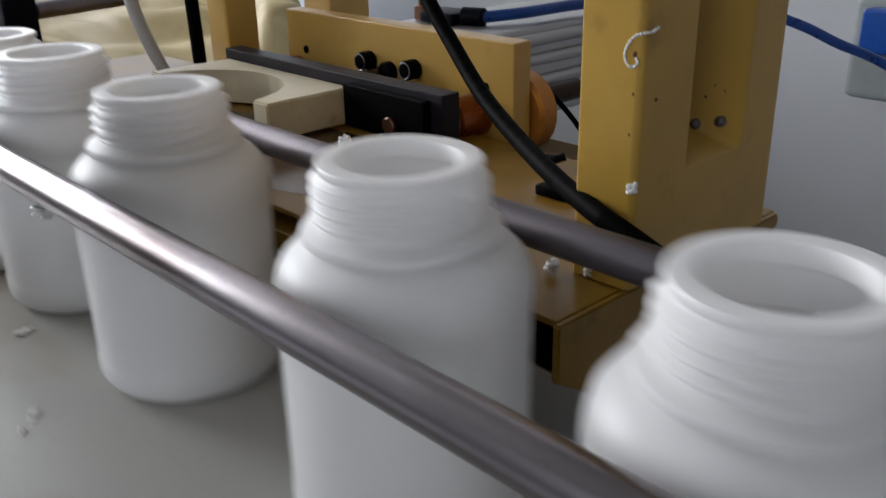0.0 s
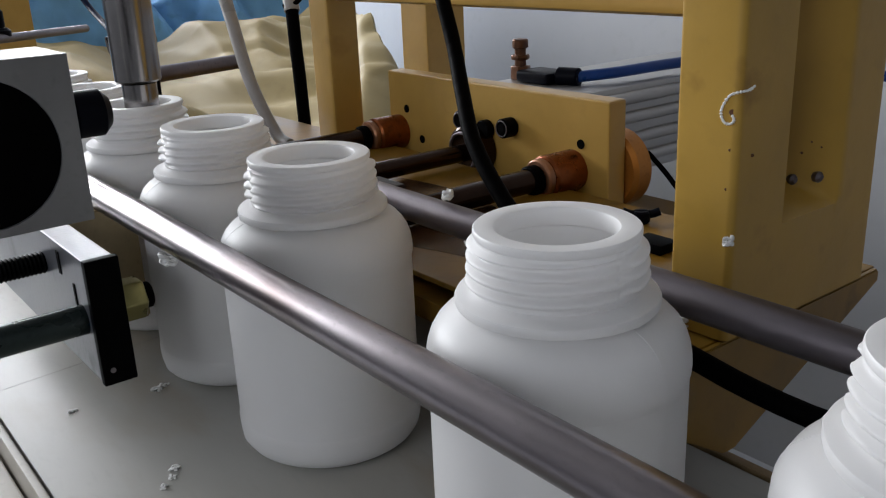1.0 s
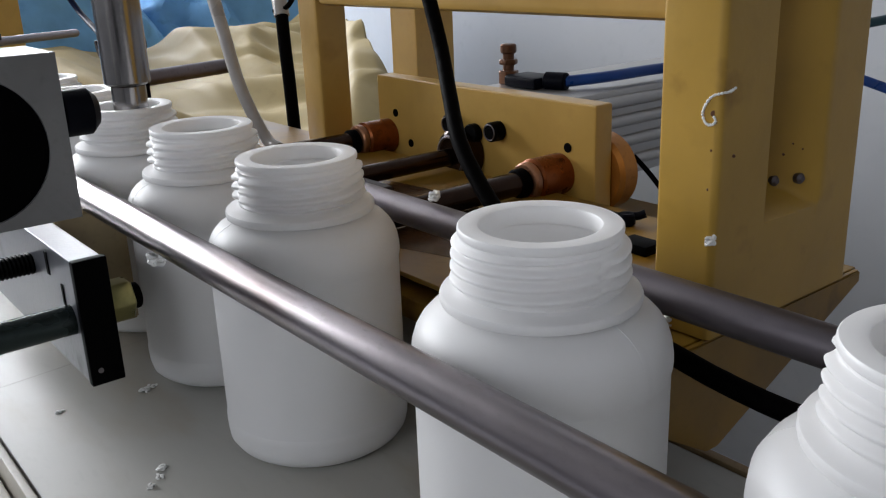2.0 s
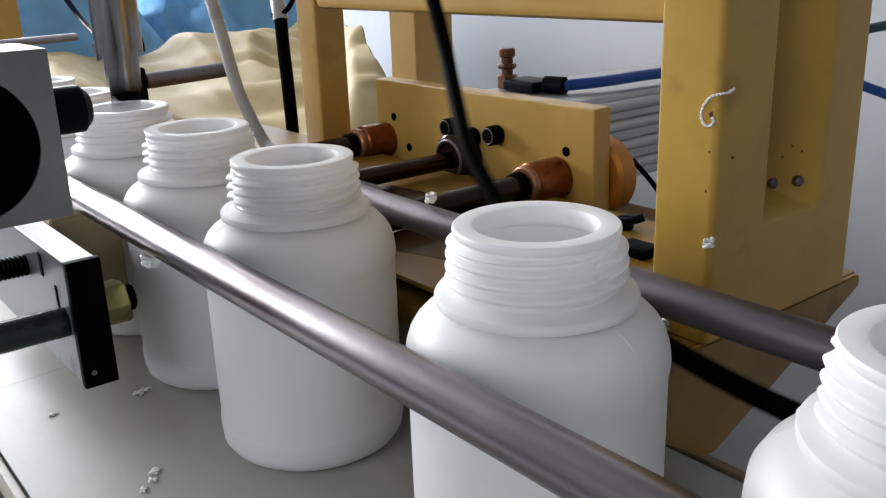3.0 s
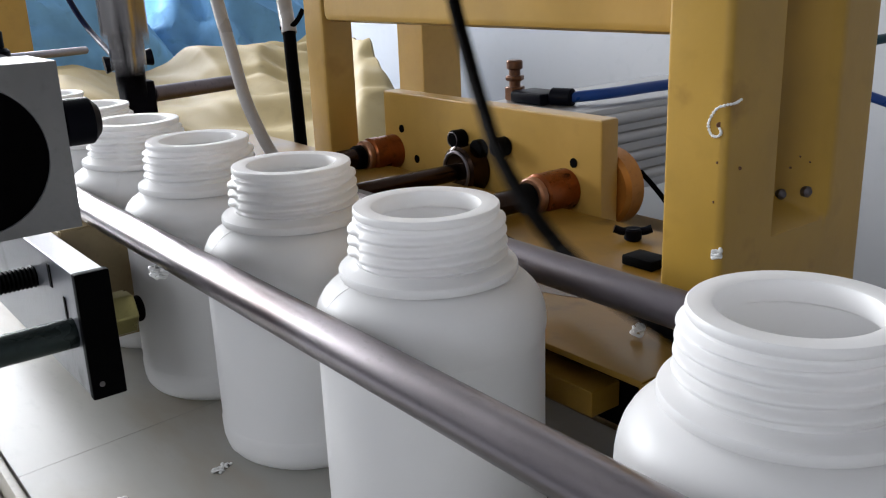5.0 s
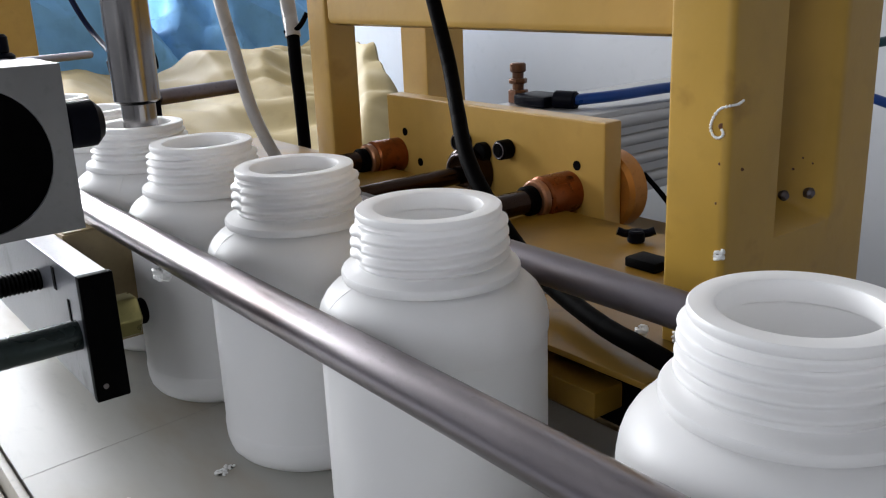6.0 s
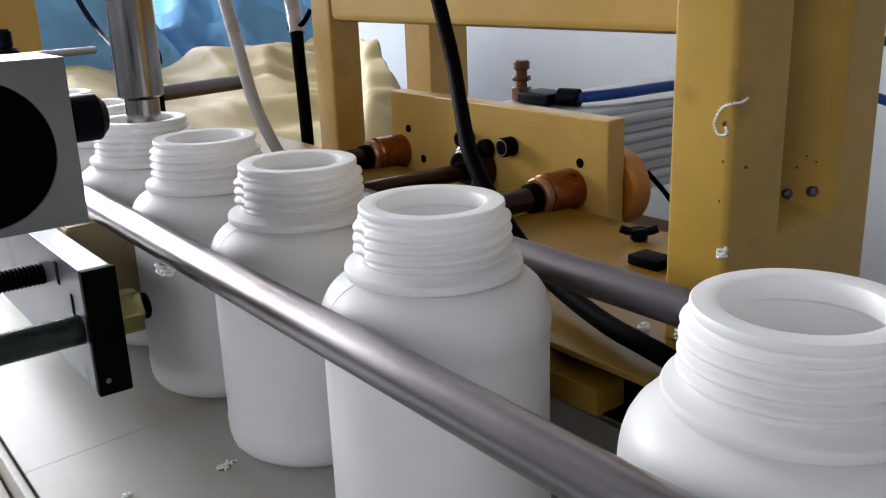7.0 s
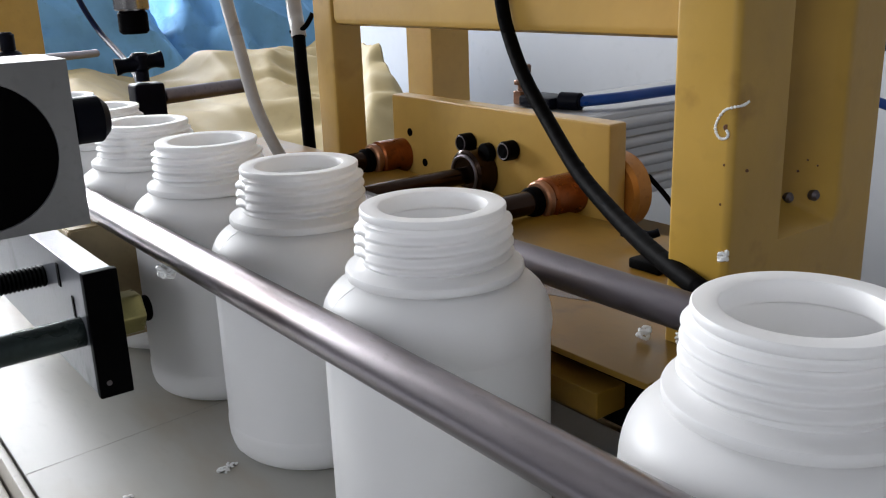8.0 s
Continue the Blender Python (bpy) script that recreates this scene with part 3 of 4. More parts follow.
def jaw():
    """The clamping jaw with its black bar and guide shafts, built in its drawn-back place."""
    j = thing("clamp_jaw", (-0.39, 0.13, 0.0525), "cream nylon clamp jaw on a black bar with dark guide shafts", "clamp jaw")
    part("bar", box(-0.472, -0.2930, 0.1315, 0.1425, 0.0540, 0.0765, 0.0008), DARK_BAR, j, "black bar with a worn edge and a purple sheen in its colour")
    part("bar_block", box(-0.3575, -0.3000, 0.1265, 0.1313, 0.0530, 0.0735, 0.0008), BLACK, j)
    part("jaw_block", slab_z(notch(-0.4680, -0.3570, 0.0830, 0.1313, -0.4140, 0.0450, 0.0390), 0.0535, 0.0711, 0.0008), NYLON, j, "cream nylon jaw with a rounded notch")
    part("stud", rod((-0.322, 0.1266, 0.0590), (-0.322, 0.1240, 0.0590), 0.0042, 20, bevel=0.0006), RED_BROWN, j)
    for x, r in ((-0.455, 0.0058), (-0.309, 0.0058), (-0.379, 0.0048)):
        part("guide_shaft", rod((x, 0.1424, 0.0585), (x, 0.245, 0.0585), r, 24), DARK_SHAFT, j, "dark oiled steel shaft")
    return j


def notch(x0, x1, y0, y1, cx, r, deep):
    pts = [(x0, y1), (x0, y0)]
    for k in range(13):
        a = math.pi - math.pi * k / 12
        pts.append((cx + r * math.cos(a), y0 + deep * math.sin(a)))
    return pts + [(x1, y0), (x1, y1)]


JAW = jaw()


# ---- pressing head ----
def head():
    h = thing("test_head", (-0.4187, 0.0, 0.091), "round steel pressing head with a black rubber plug above a bottle", "pressing head")
    x = -0.4187
    part("plug", rod((x, 0, 0.091), (x, 0, 0.1012), 0.0066, 28, bevel=0.0012), BLACK_RUBBER, h, "black rubber plug")
    part("collar", rod((x, 0, 0.1012), (x, 0, 0.1132), 0.0078, 32, bevel=0.0008), HEAD_STEEL, h)
    part("tube", rod((x, 0, 0.1132), (x, 0, 0.40), 0.0104, 48, bevel=0.001), HEAD_STEEL, h, "brushed steel tube")
    return h


HEAD = head()


# ---- stop pusher and its bracket ----
def stop_pusher():
    s = thing("bottle_stop", (-0.345, -0.06, 0.0205), "aluminium bottle stop with a black front plate and a brass bolt", "bottle stop")
    part("stop_block", box(-0.4700, -0.3172, -0.0655, -0.0542, 0.0212, 0.0682, 0.0007), ALU, s, "milled aluminium block")
    part("front_plate", box(-0.3170, -0.3132, -0.0657, -0.0535, 0.0207, 0.0686, 0.0007), BLACK, s, "black front plate")
    grip = [(-0.470, -0.0538), (-0.3720, -0.0538), (-0.3720, -0.0262)]
    grip += [(-0.420 + 0.0337 * math.cos(radians(a)), 0.0337 * math.sin(radians(a))) for a in range(-50, -131, -8)]
    part("front_jaw", slab_z(grip + [(-0.470, -0.0262)], 0.0190, 0.0700, 0.0008), TAN_NYLON_SHADED, s, "tan nylon jaw with a rounded notch, darkened for shade")
    part("set_screw", rod((-0.3133, -0.0620, 0.0265), (-0.3129, -0.0620, 0.0265), 0.0010, 14), STEEL, s, "tiny bright set screw")
    part("screw_slot", box(-0.3480, -0.3450, -0.0659, -0.0654, 0.0560, 0.0650, 0), BLACK_RUBBER, s)
    part("screw_slot", box(-0.3320, -0.3300, -0.0659, -0.0654, 0.0480, 0.0560, 0), BLACK_RUBBER, s)
    b = part("bolt", hexbar((-0.3250, -0.0535, 0.0470), (-0.3250, -0.0440, 0.0470), 0.0085, bevel=0.0008), BRASS, s, "brass hexagon bolt head")
    part("bolt_pad", rod((-0.3250, -0.0440, 0.0470), (-0.3250, -0.0405, 0.0470), 0.0050, 24, bevel=0.0006), BLACK_RUBBER, b)
    part("threaded_rod", threaded((-0.3700, -0.0655, 0.0545), (-0.3700, -0.30, 0.0545), 0.0046), BLACK, s, "black threaded rod")
    part("guide_rod", rod((-0.3250, -0.0545, 0.0440), (-0.3250, -0.30, 0.0440), 0.0056, 28), GREEN_ROD, s, "greenish oiled guide rod")
    return s


def threaded(a, b, r):
    a, b = Vector(a), Vector(b)
    n = int((b - a).length / 0.0008)
    prof = [(r * (1.0 if k % 2 else 0.86), (b - a).length * k / n) for k in range(n + 1)]
    bm = lathe(prof, 14)
    q = (b - a).to_track_quat("Z", "Y")
    for v in bm.verts:
        v.co = a + q @ v.co
    return bm


STOP = stop_pusher()


def bored_block(x0, x1, y0, y1, z0, z1, cy, cz, r, seg=48):
    """A block with a round bore along x."""
    angles = [2 * math.pi * k / seg for k in range(seg)] + [math.atan2(b - cz, a - cy) % (2 * math.pi) for a in (y0, y1) for b in (z0, z1)]
    angles, seg = sorted(angles), seg + 4
    bm = bmesh.new()
    faces = {}
    for x in (x0, x1):
        inner = [bm.verts.new((x, cy + r * math.cos(angles[k]), cz + r * math.sin(angles[k]))) for k in range(seg)]
        outer = []
        for k in range(seg):
            c, s = math.cos(angles[k]), math.sin(angles[k])
            ty = ((y1 - cy) / c if c > 0 else (y0 - cy) / c) if abs(c) > 1e-6 else 1e9
            tz = ((z1 - cz) / s if s > 0 else (z0 - cz) / s) if abs(s) > 1e-6 else 1e9
            d = min(ty, tz)
            outer.append(bm.verts.new((x, cy + d * c, cz + d * s)))
        faces[x] = (inner, outer)
    for x in (x0, x1):
        i, o = faces[x]
        for k in range(seg):
            bm.faces.new((i[k], i[(k + 1) % seg], o[(k + 1) % seg], o[k]))
    for w in (0, 1):
        lo, hi = faces[x0][w], faces[x1][w]
        for k in range(seg):
            bm.faces.new((lo[k], lo[(k + 1) % seg], hi[(k + 1) % seg], hi[k]))
    return bm


def bracket():
    b = thing("cylinder_bracket", (-0.235, -0.105, 0.109), "grey metal bracket block with a wide black bore", "bracket")
    part("block", bored_block(-0.247, -0.222, -0.128, -0.0848, 0.1085, 0.1480, -0.1066, 0.1275, 0.0172), ALU_BLOCK, b, "grey cast block")
    part("bore_cylinder", rod((-0.2228, -0.1066, 0.1275), (-0.290, -0.1066, 0.1275), 0.0171, 48), BLACK_RUBBER, b, "black cylinder end")
    part("clamp_screw", rod((-0.2320, -0.0850, 0.1322), (-0.2320, -0.0745, 0.1322), 0.0058, 32, bevel=0.002), BLACK_PLASTIC, b, "black clamp screw head")
    part("support_bar", rod((-0.2370, -0.1279, 0.128), (-0.2370, -0.55, 0.128), 0.010, 32), STEEL, b)
    part("support_post", rod((-0.2370, -0.54, 0.128), (-0.2370, -0.54, -0.85), 0.014, 32), FRAME_STEEL, b)
    return b


bracket()


# ---- hoses and small fittings ----
def rail_clamp():
    c = thing("rail_clamp", (-0.56, 0.052, 0.07), "black rail clamp with a wing knob and a grey cross rod", "rail clamp")
    part("body", box(-0.570, -0.556, 0.0430, 0.0625, 0.0700, 0.1060, 0.002), BLACK_PLASTIC, c, "black plastic clamp body")
    part("stem", rod((-0.565, 0.052, 0.107), (-0.565, 0.052, 0.118), 0.004, 20), BLACK_PLASTIC, c)
    part("wing_knob", tube([(-0.567, 0.0365, 0.1165), (-0.566, 0.0420, 0.1172), (-0.565, 0.0505, 0.1180), (-0.564, 0.0590, 0.1190), (-0.563, 0.0650, 0.1195)], 0.0050, 14, radii=lambda u: 0.0043 + 0.0010 * math.cos(2 * math.pi * u) ** 2), BLACK_PLASTIC, c, "black wing knob")
    part("knob_boss", rod((-0.565, 0.0515, 0.1130), (-0.565, 0.0515, 0.1245), 0.0056, 24, bevel=0.0015), BLACK_PLASTIC, c)
    part("cross_rod", rod((-0.563, 0.0620, 0.0965), (-0.594, 0.136, 0.0948), 0.0050, 24, bevel=0.0006), STEEL_DULL, c, "grey steel cross rod")
    return c


rail_clamp()


def far_post():
    p = thing("side_post", (-1.085, 0.105, -0.85), "yellow painted post with a black knob and a grey rod", "machine post")
    part("post", box(-1.110, -1.066, 0.030, 0.1235, -0.85, 0.40, 0.002), YELLOW_PLATE, p)
    part("knob", rod((-0.752, 0.018, 0.112), (-0.752, 0.018, 0.120), 0.009, 24, bevel=0.002), BLACK_PLASTIC, p)
    part("knob_stem", rod((-0.752, 0.018, 0.119), (-0.752, 0.018, 0.134), 0.0055, 24, bevel=0.002), BLACK_PLASTIC, p)
    part("rod", rod((-0.706, -0.013, 0.1150), (-0.86, 0.1149, 0.1065), 0.0034, 24), STEEL_DULL, p, "grey steel rod")
    return p


far_post()
single("clear_hose", tube([(-0.600, 0.118, 0.215), (-0.5647, 0.1117, 0.1568), (-0.5426, 0.1084, 0.1224), (-0.5185, 0.1046, 0.0892), (-0.4915, 0.1041, 0.0625), (-0.475, 0.104, 0.0580)], 0.0043, 16, radii=lambda u: 0.0046 - 0.0011 * u),
       HOSE_CLEAR, (-0.475, 0.104, 0.052), "clouded grey plastic hose hanging down to the bed", "hose")
bh = thing("cable", (-0.605, 0.187, 0.026), "black cable in a grey sleeve hanging beside the frame", "cable")
part("cable_run", tube([(-0.615, 0.1905, 0.128), (-0.6115, 0.189, 0.10), (-0.609, 0.1885, 0.079), (-0.6034, 0.1864, 0.0355), (-0.602, 0.186, 0.0262)], 0.0048, 16), BLACK_RUBBER, bh, "black cable")
part("sleeve", tube([(-0.66, 0.205, 0.26), (-0.6335, 0.1978, 0.1536), (-0.6175, 0.1915, 0.130), (-0.6145, 0.1903, 0.1235)], 0.0058, 18), HOSE_CLEAR, bh, "grey plastic sleeve")
part("cable_tie", tube([(-0.6185, 0.1860, 0.1270), (-0.6120, 0.1905, 0.1285), (-0.6115, 0.1960, 0.1320), (-0.6100, 0.2010, 0.1400)], 0.0019, 10), BLACK_RUBBER, bh, "black cable tie")
single("dark_tube", tube([(-0.79, 0.07, 0.20), (-0.7677, 0.0796, 0.1549), (-0.7638, 0.0905, 0.1302), (-0.7108, 0.0885, 0.1127), (-0.66, 0.08, 0.103), (-0.60, 0.062, 0.098), (-0.5725, 0.055, 0.095)], 0.0023, 14),
       BLUE_DARK, (-0.5725, 0.055, 0.092), "thin dark blue air tube looping to the rail clamp", "air tube")

# the swinging black hose: two hangs of one chain of rigid links
HOSE_DOWN = [(-0.3598, 0.1148, 0.2349), (-0.3429, 0.1068, 0.1949), (-0.3276, 0.102, 0.1629), (-0.3224, 0.1006, 0.1535), (-0.3059, 0.0949, 0.1283), (-0.2865, 0.0834, 0.11), (-0.2659, 0.0718, 0.0937), (-0.2399, 0.0656, 0.0751),
             (-0.2166, 0.0641, 0.0606), (-0.1805, 0.0528, 0.0575), (-0.1592, 0.0477, 0.0575), (-0.1417, 0.0479, 0.0545), (-0.1298, 0.052, 0.05), (-0.1125, 0.055, 0.047), (-0.09, 0.058, 0.046), (-0.06, 0.06, 0.045)]
HOSE_UP = [(-0.3347, 0.1391, 0.2009), (-0.3282, 0.1369, 0.1794), (-0.3217, 0.1347, 0.158), (-0.3184, 0.1336, 0.1483), (-0.3151, 0.1335, 0.1385), (-0.298, 0.1275, 0.1201), (-0.274, 0.1201, 0.1024), (-0.2458, 0.1084, 0.0879),
           (-0.214, 0.0938, 0.0795), (-0.1816, 0.0757, 0.0767), (-0.1557, 0.0625, 0.0754), (-0.1457, 0.0599, 0.0739), (-0.1133, 0.0566, 0.0643), (-0.1055, 0.056, 0.06), (-0.085, 0.058, 0.052), (-0.06, 0.06, 0.045)]
LINK = 0.0075
LINKS = 44


def chain(points):
    """Points a fixed step apart along the hang, from its lower end up."""
    pts = smooth_path(points[::-1], 40)
    out, i = [pts[0]], 0
    while len(out) <= LINKS:
        while i < len(pts) - 1 and (pts[i + 1] - out[-1]).length < LINK:
            i += 1
        if i >= len(pts) - 1:
            out.append(out[-1] + (out[-1] - out[-2]).normalized() * LINK)
            continue
        d = pts[i + 1] - out[-1]
        out.append(out[-1] + d.normalized() * LINK)
    return out


def chain_poses(points):
    pts = chain(points)
    return [Matrix.Translation(a) @ (b - a).to_track_quat("Z", "Y").to_matrix().to_4x4() for a, b in zip(pts, pts[1:])]


CHAIN_DOWN, CHAIN_UP = chain_poses(HOSE_DOWN), chain_poses(HOSE_UP)


def link_mesh():
    r = 0.0032
    prof = [(r * math.sin(a * math.pi / 16), -r * math.cos(a * math.pi / 16)) for a in range(1, 9)]
    prof += [(r * math.cos(a * math.pi / 16), LINK + r * math.sin(a * math.pi / 16)) for a in range(0, 8)]
    return mesh_of("hose_link", lathe(prof, 18), BLACK_RUBBER, True)


HOSE = new("flexible_hose")
tagged(HOSE, "thick black rubber air hose that swings with the pressing head", "hose")
HOSE_LINKS = []
me_link = link_mesh()
for m in CHAIN_UP:
    o = new("hose_link", me_link)
    o.parent = HOSE
    o.matrix_basis = m
    HOSE_LINKS.append(o)


# ---- heaps of plastic behind the machine ----
def crumple(p, s, amount):
    """Creased folds: ridged noise at three scales."""
    v = Vector(p) * s
    a = 1 - abs(noise.noise(v)) * 2
    b = 1 - abs(noise.noise(v * 2.3 + Vector((7, 3, 1)))) * 2
    c = 1 - abs(noise.noise(v * 5.1 + Vector((1, 9, 4)))) * 2
    return amount * (a * 0.66 + b * 0.28 + c * 0.06)


def drape(x, y):
    """Long soft folds that fan out, fade and cross, as thin sheet falls."""
    out = 0.0
    for k, (turn, freq, amount) in enumerate(((0.5, 4.5, 0.075), (-0.25, 8.0, 0.055), (0.95, 13.0, 0.030), (0.15, 22.0, 0.012))):
        along, across = x * math.cos(turn) + y * math.sin(turn), y * math.cos(turn) - x * math.sin(turn)
        n = noise.noise(Vector((along * freq * 0.22, across * freq + 0.8 * noise.noise(Vector((x * 3, y * 3, k))), k * 5.3)))
        fade = 0.5 + 0.7 * noise.noise(Vector((x * 2.6 + 9, y * 2.6, k * 3.1)))
        out += amount * max(0.0, fade) * (1.7 * math.sqrt(n * n + 0.004) - 0.3) * (-1 if k % 2 else 1)
    return out


def cream_heap():
    bm = bmesh.new()
    nx, ny = 170, 180
    grid = []
    for i in range(nx):
        row = []
        for k in range(ny):
            u, w = i / (nx - 1), k / (ny - 1)
            x, y = -0.72 - 0.95 * u, -0.18 + 0.30 * u + (0.62 + 0.16 * u) * w
            crest = 0.034 + 0.020 * math.cos(2 * math.pi * (y - 0.23) / 0.33) + 0.12 * max(0.0, y - 0.6)
            z = -0.09 + min(1.0, u * 1.2) ** 1.3 * (crest + 0.09) + 0.85 * drape(x, y)
            z += 0.085 / (1 + ((y + 0.67 * (x + 0.8) - 0.372) / 0.05) ** 4) * min(1.0, u * 4)
            edge = min(u, 1 - u, w, 1 - w) * 16
            if edge < 1:
                z = -0.85 + (z + 0.85) * max(0.0, edge) ** 0.35
            row.append(bm.verts.new((x + crumple((y, z, 1), 4, 0.012), y + crumple((x, z, 5), 4, 0.012), z)))
        grid.append(row)
    for i in range(nx - 1):
        for k in range(ny - 1):
            bm.faces.new((grid[i][k], grid[i + 1][k], grid[i + 1][k + 1], grid[i][k + 1]))
    ob = single("plastic_sheet", bm, CREAM_FILM, (-1.2, 0.3, -0.85), "crumpled heap of cream polythene sheet", "plastic sheet")
    return ob


def blue_bag(cx, cy, sx, sy, z1, seed):
    bm = bmesh.new()
    bmesh.ops.create_icosphere(bm, subdivisions=6, radius=1)
    h = z1 + 0.85
    for v in bm.verts:
        n = v.co.copy()
        d = 1 + crumple(n + Vector((seed, 0, 0)), 1.3, 0.15) + crumple(Vector((n.x * 0.6, n.y * 0.55 - n.z * 0.35, n.z * 1.9 + n.y * 1.0 + seed)), 2.6, 0.10)
        z = -0.85 + h * min(1.2, max(0.0, 0.5 + 0.5 * n.z * d))
        v.co = Vector((cx + n.x * sx * d, cy + n.y * sy * d, z))
    return single("plastic_bag", bm, BLUE_FILM, (cx, cy, -0.85), "large crumpled pale blue plastic bag", "plastic bag", "blue bags behind the machine")


cream_heap()
blue_bag(-1.95, 0.30, 0.27, 0.30, 0.24, 3.0)
blue_bag(-2.05, 0.80, 0.30, 0.26, 0.20, 8.0)
blue_bag(-2.25, -0.10, 0.30, 0.28, 0.26, 5.0)


# ---- scraps ----
def curl(at, r, turns, wire, length, seed, axis=(0, 0, 1)):
    rnd = random.Random(seed)
    q = Vector(axis).normalized().to_track_quat("Z", "Y")
    pts = []
    n = int(10 * turns) + 4
    for k in range(n):
        a = 2 * math.pi * turns * k / n
        rr = r * rnd.uniform(0.6, 1.2)
        pts.append(Vector(at) + q @ Vector((rr * math.cos(a), rr * math.sin(a), length * k / n + rnd.uniform(-1, 1) * r * 0.3)))
    return tube(pts, wire, 6, 2)


def scraps():
    lab = "small white curl of plastic shaving"
    for at, r, seed, where in (((-0.2985, -0.0410, 0.0668), 0.0030, 1, "hanging from the guide rail"), ((-0.2427, 0.0395, 0.0838), 0.0016, 2, "on the guide rail"), ((-0.1619, 0.068, 0.0533), 0.0016, 3, "on the bed plate"),
                               ((-0.268, 0.070, 0.0535), 0.0024, 4, "on the bed plate"), ((-0.172, 0.062, 0.0533), 0.0018, 5, "on the bed plate"), ((-0.1480, 0.0668, 0.0828), 0.0012, 6, "stuck to the yellow post")):
        bm = curl(at, r, 3, 0.00055 if r < 0.003 else 0.0008, 0.003, seed)
        single("plastic_shaving", bm, SHAVING, at, lab + " " + where, "plastic scrap", "plastic shavings")
    string = tube([(-0.1468, 0.0728, 0.1276), (-0.1468, 0.0700, 0.1268), (-0.1476, 0.0676, 0.1266), (-0.1500, 0.0664, 0.1256), (-0.1520, 0.0663, 0.1228), (-0.1526, 0.0663, 0.1203), (-0.1514, 0.0663, 0.1180), (-0.1495, 0.0663, 0.1178), (-0.1484, 0.0664, 0.1189), (-0.1490, 0.0662, 0.1204)], 0.00055, 8, 6,
                  radii=lambda u: 0.00036 + 0.00018 * math.sin(u * 150))
    single("twisted_string", string, SHAVING, (-0.149, 0.068, 0.1178), "short twisted white thread stuck to the yellow post", "thread")


scraps()


def belt_flakes():
    """Shavings that lie on the belt and ride with it."""
    out = []
    rnd = random.Random(4)
    spots = [(-0.2725, -0.0590), (-0.2790, -0.0560), (-0.2690, -0.0640), (-0.3410, -0.0380), (-0.3425, -0.0365), (-0.345, -0.070), (-0.262, -0.085)]
    for i, (x, y) in enumerate(spots):
        bm = curl((x, y, 0.0006), rnd.uniform(0.0008, 0.0019), rnd.uniform(1.4, 2.8), 0.00052, rnd.uniform(0.001, 0.004), 40 + i, (rnd.uniform(-1, 1), rnd.uniform(-1, 1), 0.1))
        for v in bm.verts:
            v.co.z = max(0.0, (v.co.z - 0.0003) * 0.45)
        out.append(single("belt_flake", bm, SHAVING, (x, y, 0.0), "tiny white plastic flake lying on the belt", "plastic scrap", "flakes on the belt"))
    return out


FLAKES = belt_flakes()


def air_filter():
    a = thing("air_filter", (-0.527, 1.24, -0.154), "pale air filter unit with a blue cap on the whitewashed wall", "air filter")
    part("bowl", box(-0.567, -0.488, 1.205, 1.275, -0.154, -0.006, 0.012), CLOUDY, a, "pale cloudy plastic bowl")
    part("cap", box(-0.541, -0.470, 1.172, 1.2045, -0.082, -0.020, 0.006), BLUE_TUBE, a, "blue plastic cap")
    part("wall_bracket", box(-0.548, -0.508, 1.2755, 1.2998, -0.110, -0.040, 0.002), STEEL_DULL, a)
    return a


air_filter()


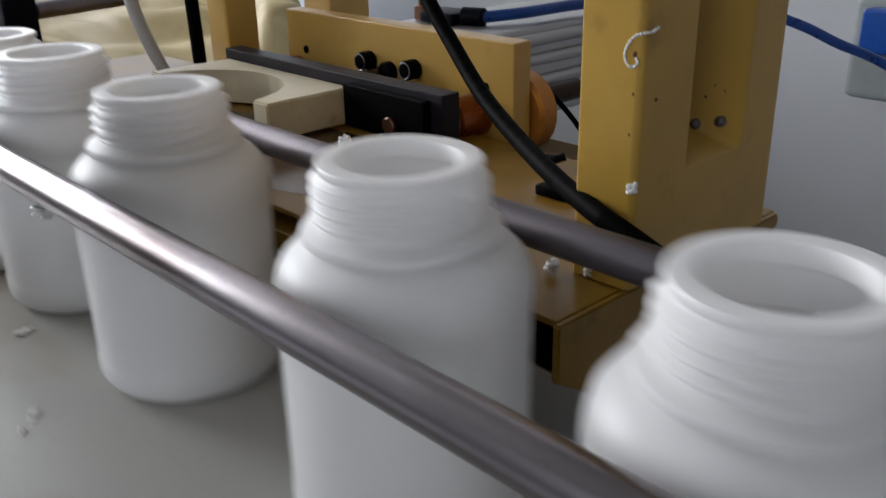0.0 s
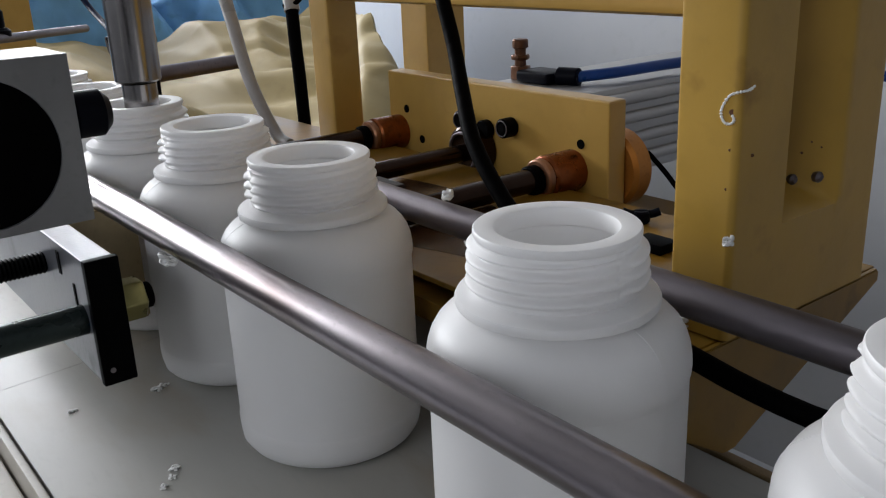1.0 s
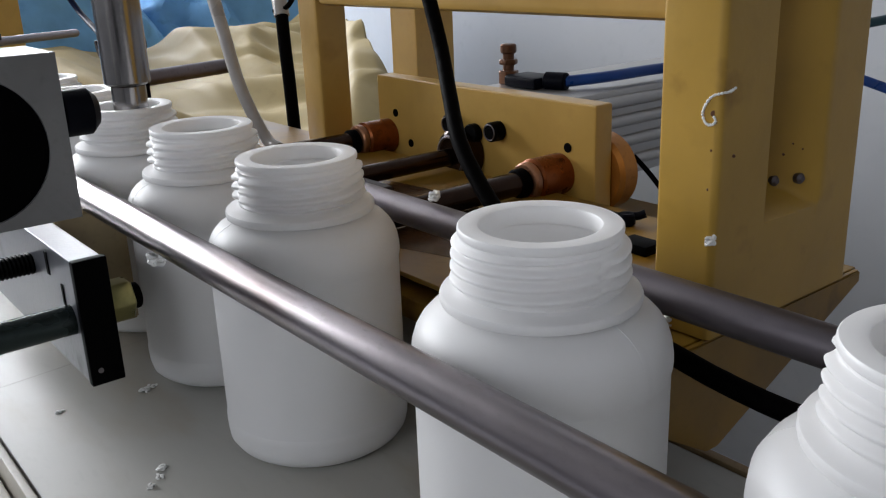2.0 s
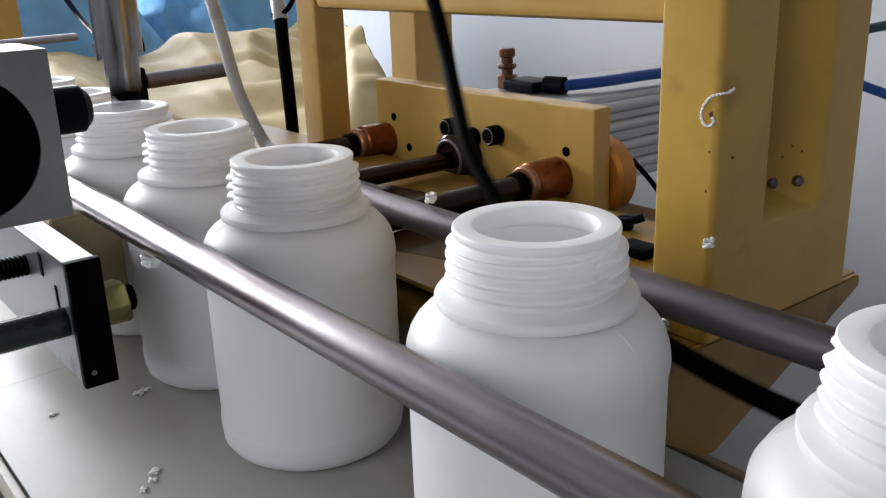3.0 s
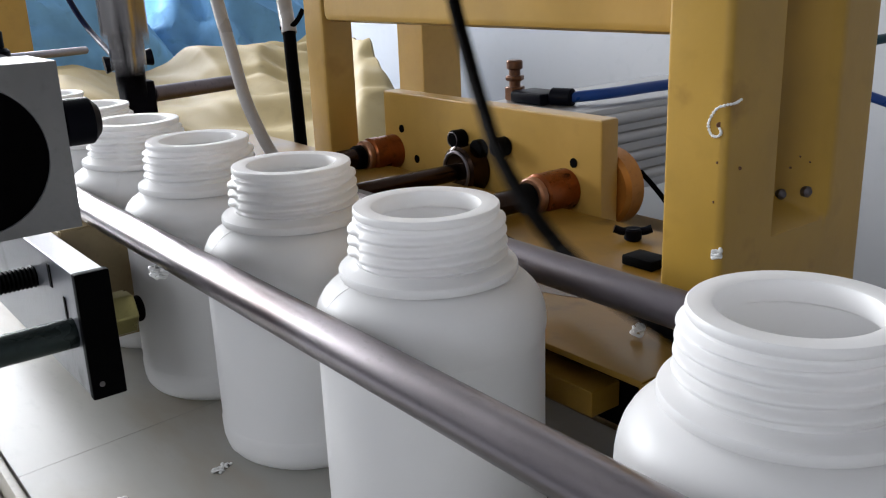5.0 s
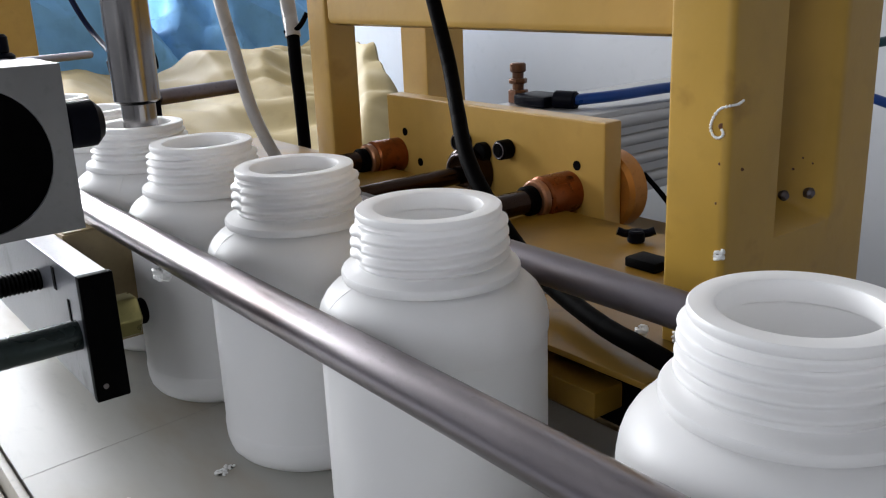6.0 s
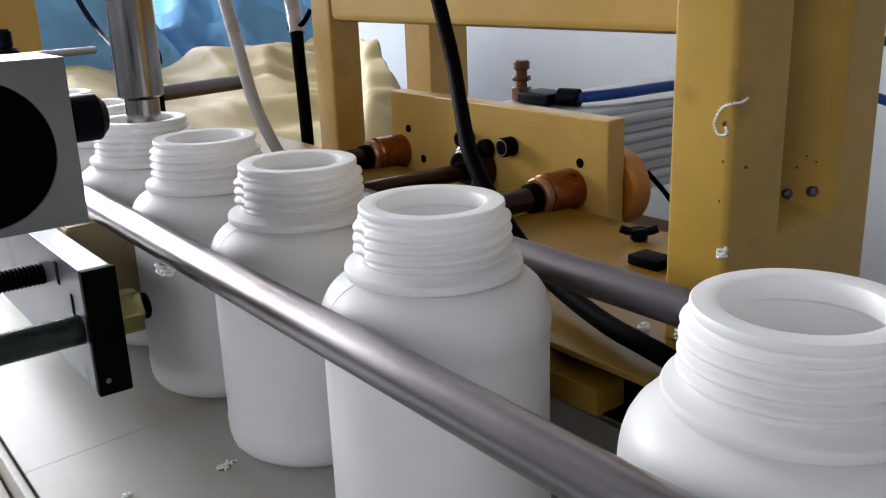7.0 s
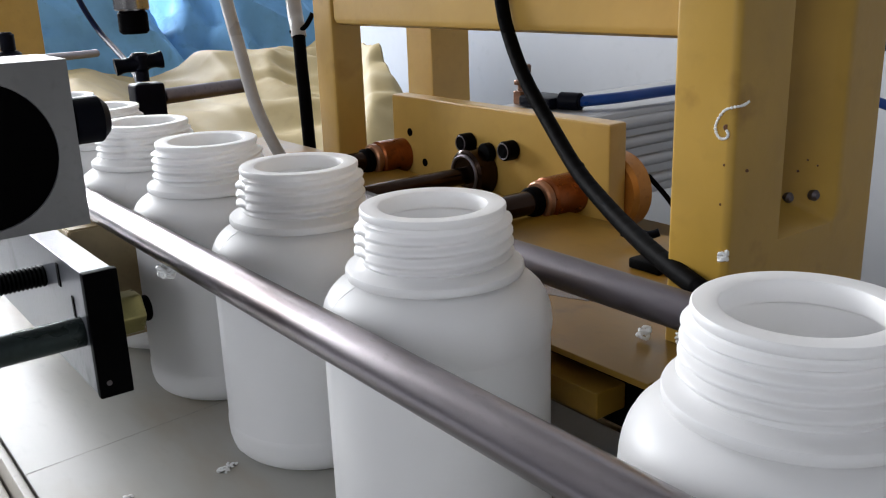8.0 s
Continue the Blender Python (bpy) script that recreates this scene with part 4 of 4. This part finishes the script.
# ---- what moves ----
def motions():
    shift = [(0.0, -0.0190), (0.1, 0.0), (4.05, 0.0), (4.2, 0.0105), (4.5, 0.0470), (4.62, 0.0642), (4.7, 0.0675), (8.0, 0.0675)]
    walk(BELT_OB, [(t, pose(d, 0, 0)) for t, d in shift])
    for f in FLAKES:
        x, y, z = f.location
        walk(f, [(t, pose(x + d, y, z)) for t, d in shift])
    for i, (b, (x0, x1, x2, y, turn)) in enumerate(zip(BOTTLES, BOTTLE_SPOTS)):
        rows = [(0.0, x0), (0.1, x0 + 0.0190), (0.2, x0 + 0.0190), (0.32, x1), (4.05, x1)]
        if abs(x0 + 0.019 - x1) < 0.004:
            rows = [(0.0, x0), (0.1, x1), (4.05, x1)]
        for t, d in shift[3:-1]:
            rows.append((t, x1 + (x2 - x1) * d / 0.0675))
        rows.append((8.0, x2))
        walk(b, [(t, pose(x, y, 0, 0, 0, turn)) for t, x in rows])
    hx, hy, hz = HEAD.location
    lift = [(0.0, 0.052), (0.45, 0.052), (0.58, 0.0), (2.97, 0.0), (3.08, 0.052), (4.92, 0.052), (5.05, 0.0), (7.43, 0.0), (7.56, 0.052), (8.0, 0.052)]
    walk(HEAD, [(t, pose(hx, hy, hz + d)) for t, d in lift])
    jx, jy, jz = JAW.location
    reach = [(0.0, 0.0), (0.2, 0.0), (0.3, -0.085), (3.74, -0.085), (3.87, 0.0), (4.70, 0.0), (4.82, -0.085), (8.0, -0.085)]
    walk(JAW, [(t, pose(jx, jy + d, jz)) for t, d in reach])
    sx, sy, sz = STOP.location
    draw = [(0.0, -0.09), (0.17, -0.09), (0.28, 0.0), (3.55, 0.0), (3.62, -0.014), (3.75, -0.09), (4.64, -0.09), (4.76, 0.0), (8.0, 0.0)]
    walk(STOP, [(t, pose(sx, sy + d, sz)) for t, d in draw])
    swing = [(0.0, 1), (0.38, 1), (0.46, 0.6), (0.56, 0.0), (2.98, 0), (3.09, 0.9), (3.16, 1.12), (3.26, 0.95), (3.36, 1.0), (4.90, 1), (5.08, 0), (7.46, 0), (7.59, 0.9), (7.64, 1.1), (7.74, 0.96), (7.85, 1), (8.0, 1)]
    for o, lo, hi in zip(HOSE_LINKS, CHAIN_DOWN, CHAIN_UP):
        rows = []
        for t, u in swing:
            q = lo.to_quaternion().slerp(hi.to_quaternion(), min(u, 1.0))
            p = lo.translation.lerp(hi.translation, u)
            rows.append((t, Matrix.Translation(p) @ q.to_matrix().to_4x4()))
        walk(o, rows)


motions()
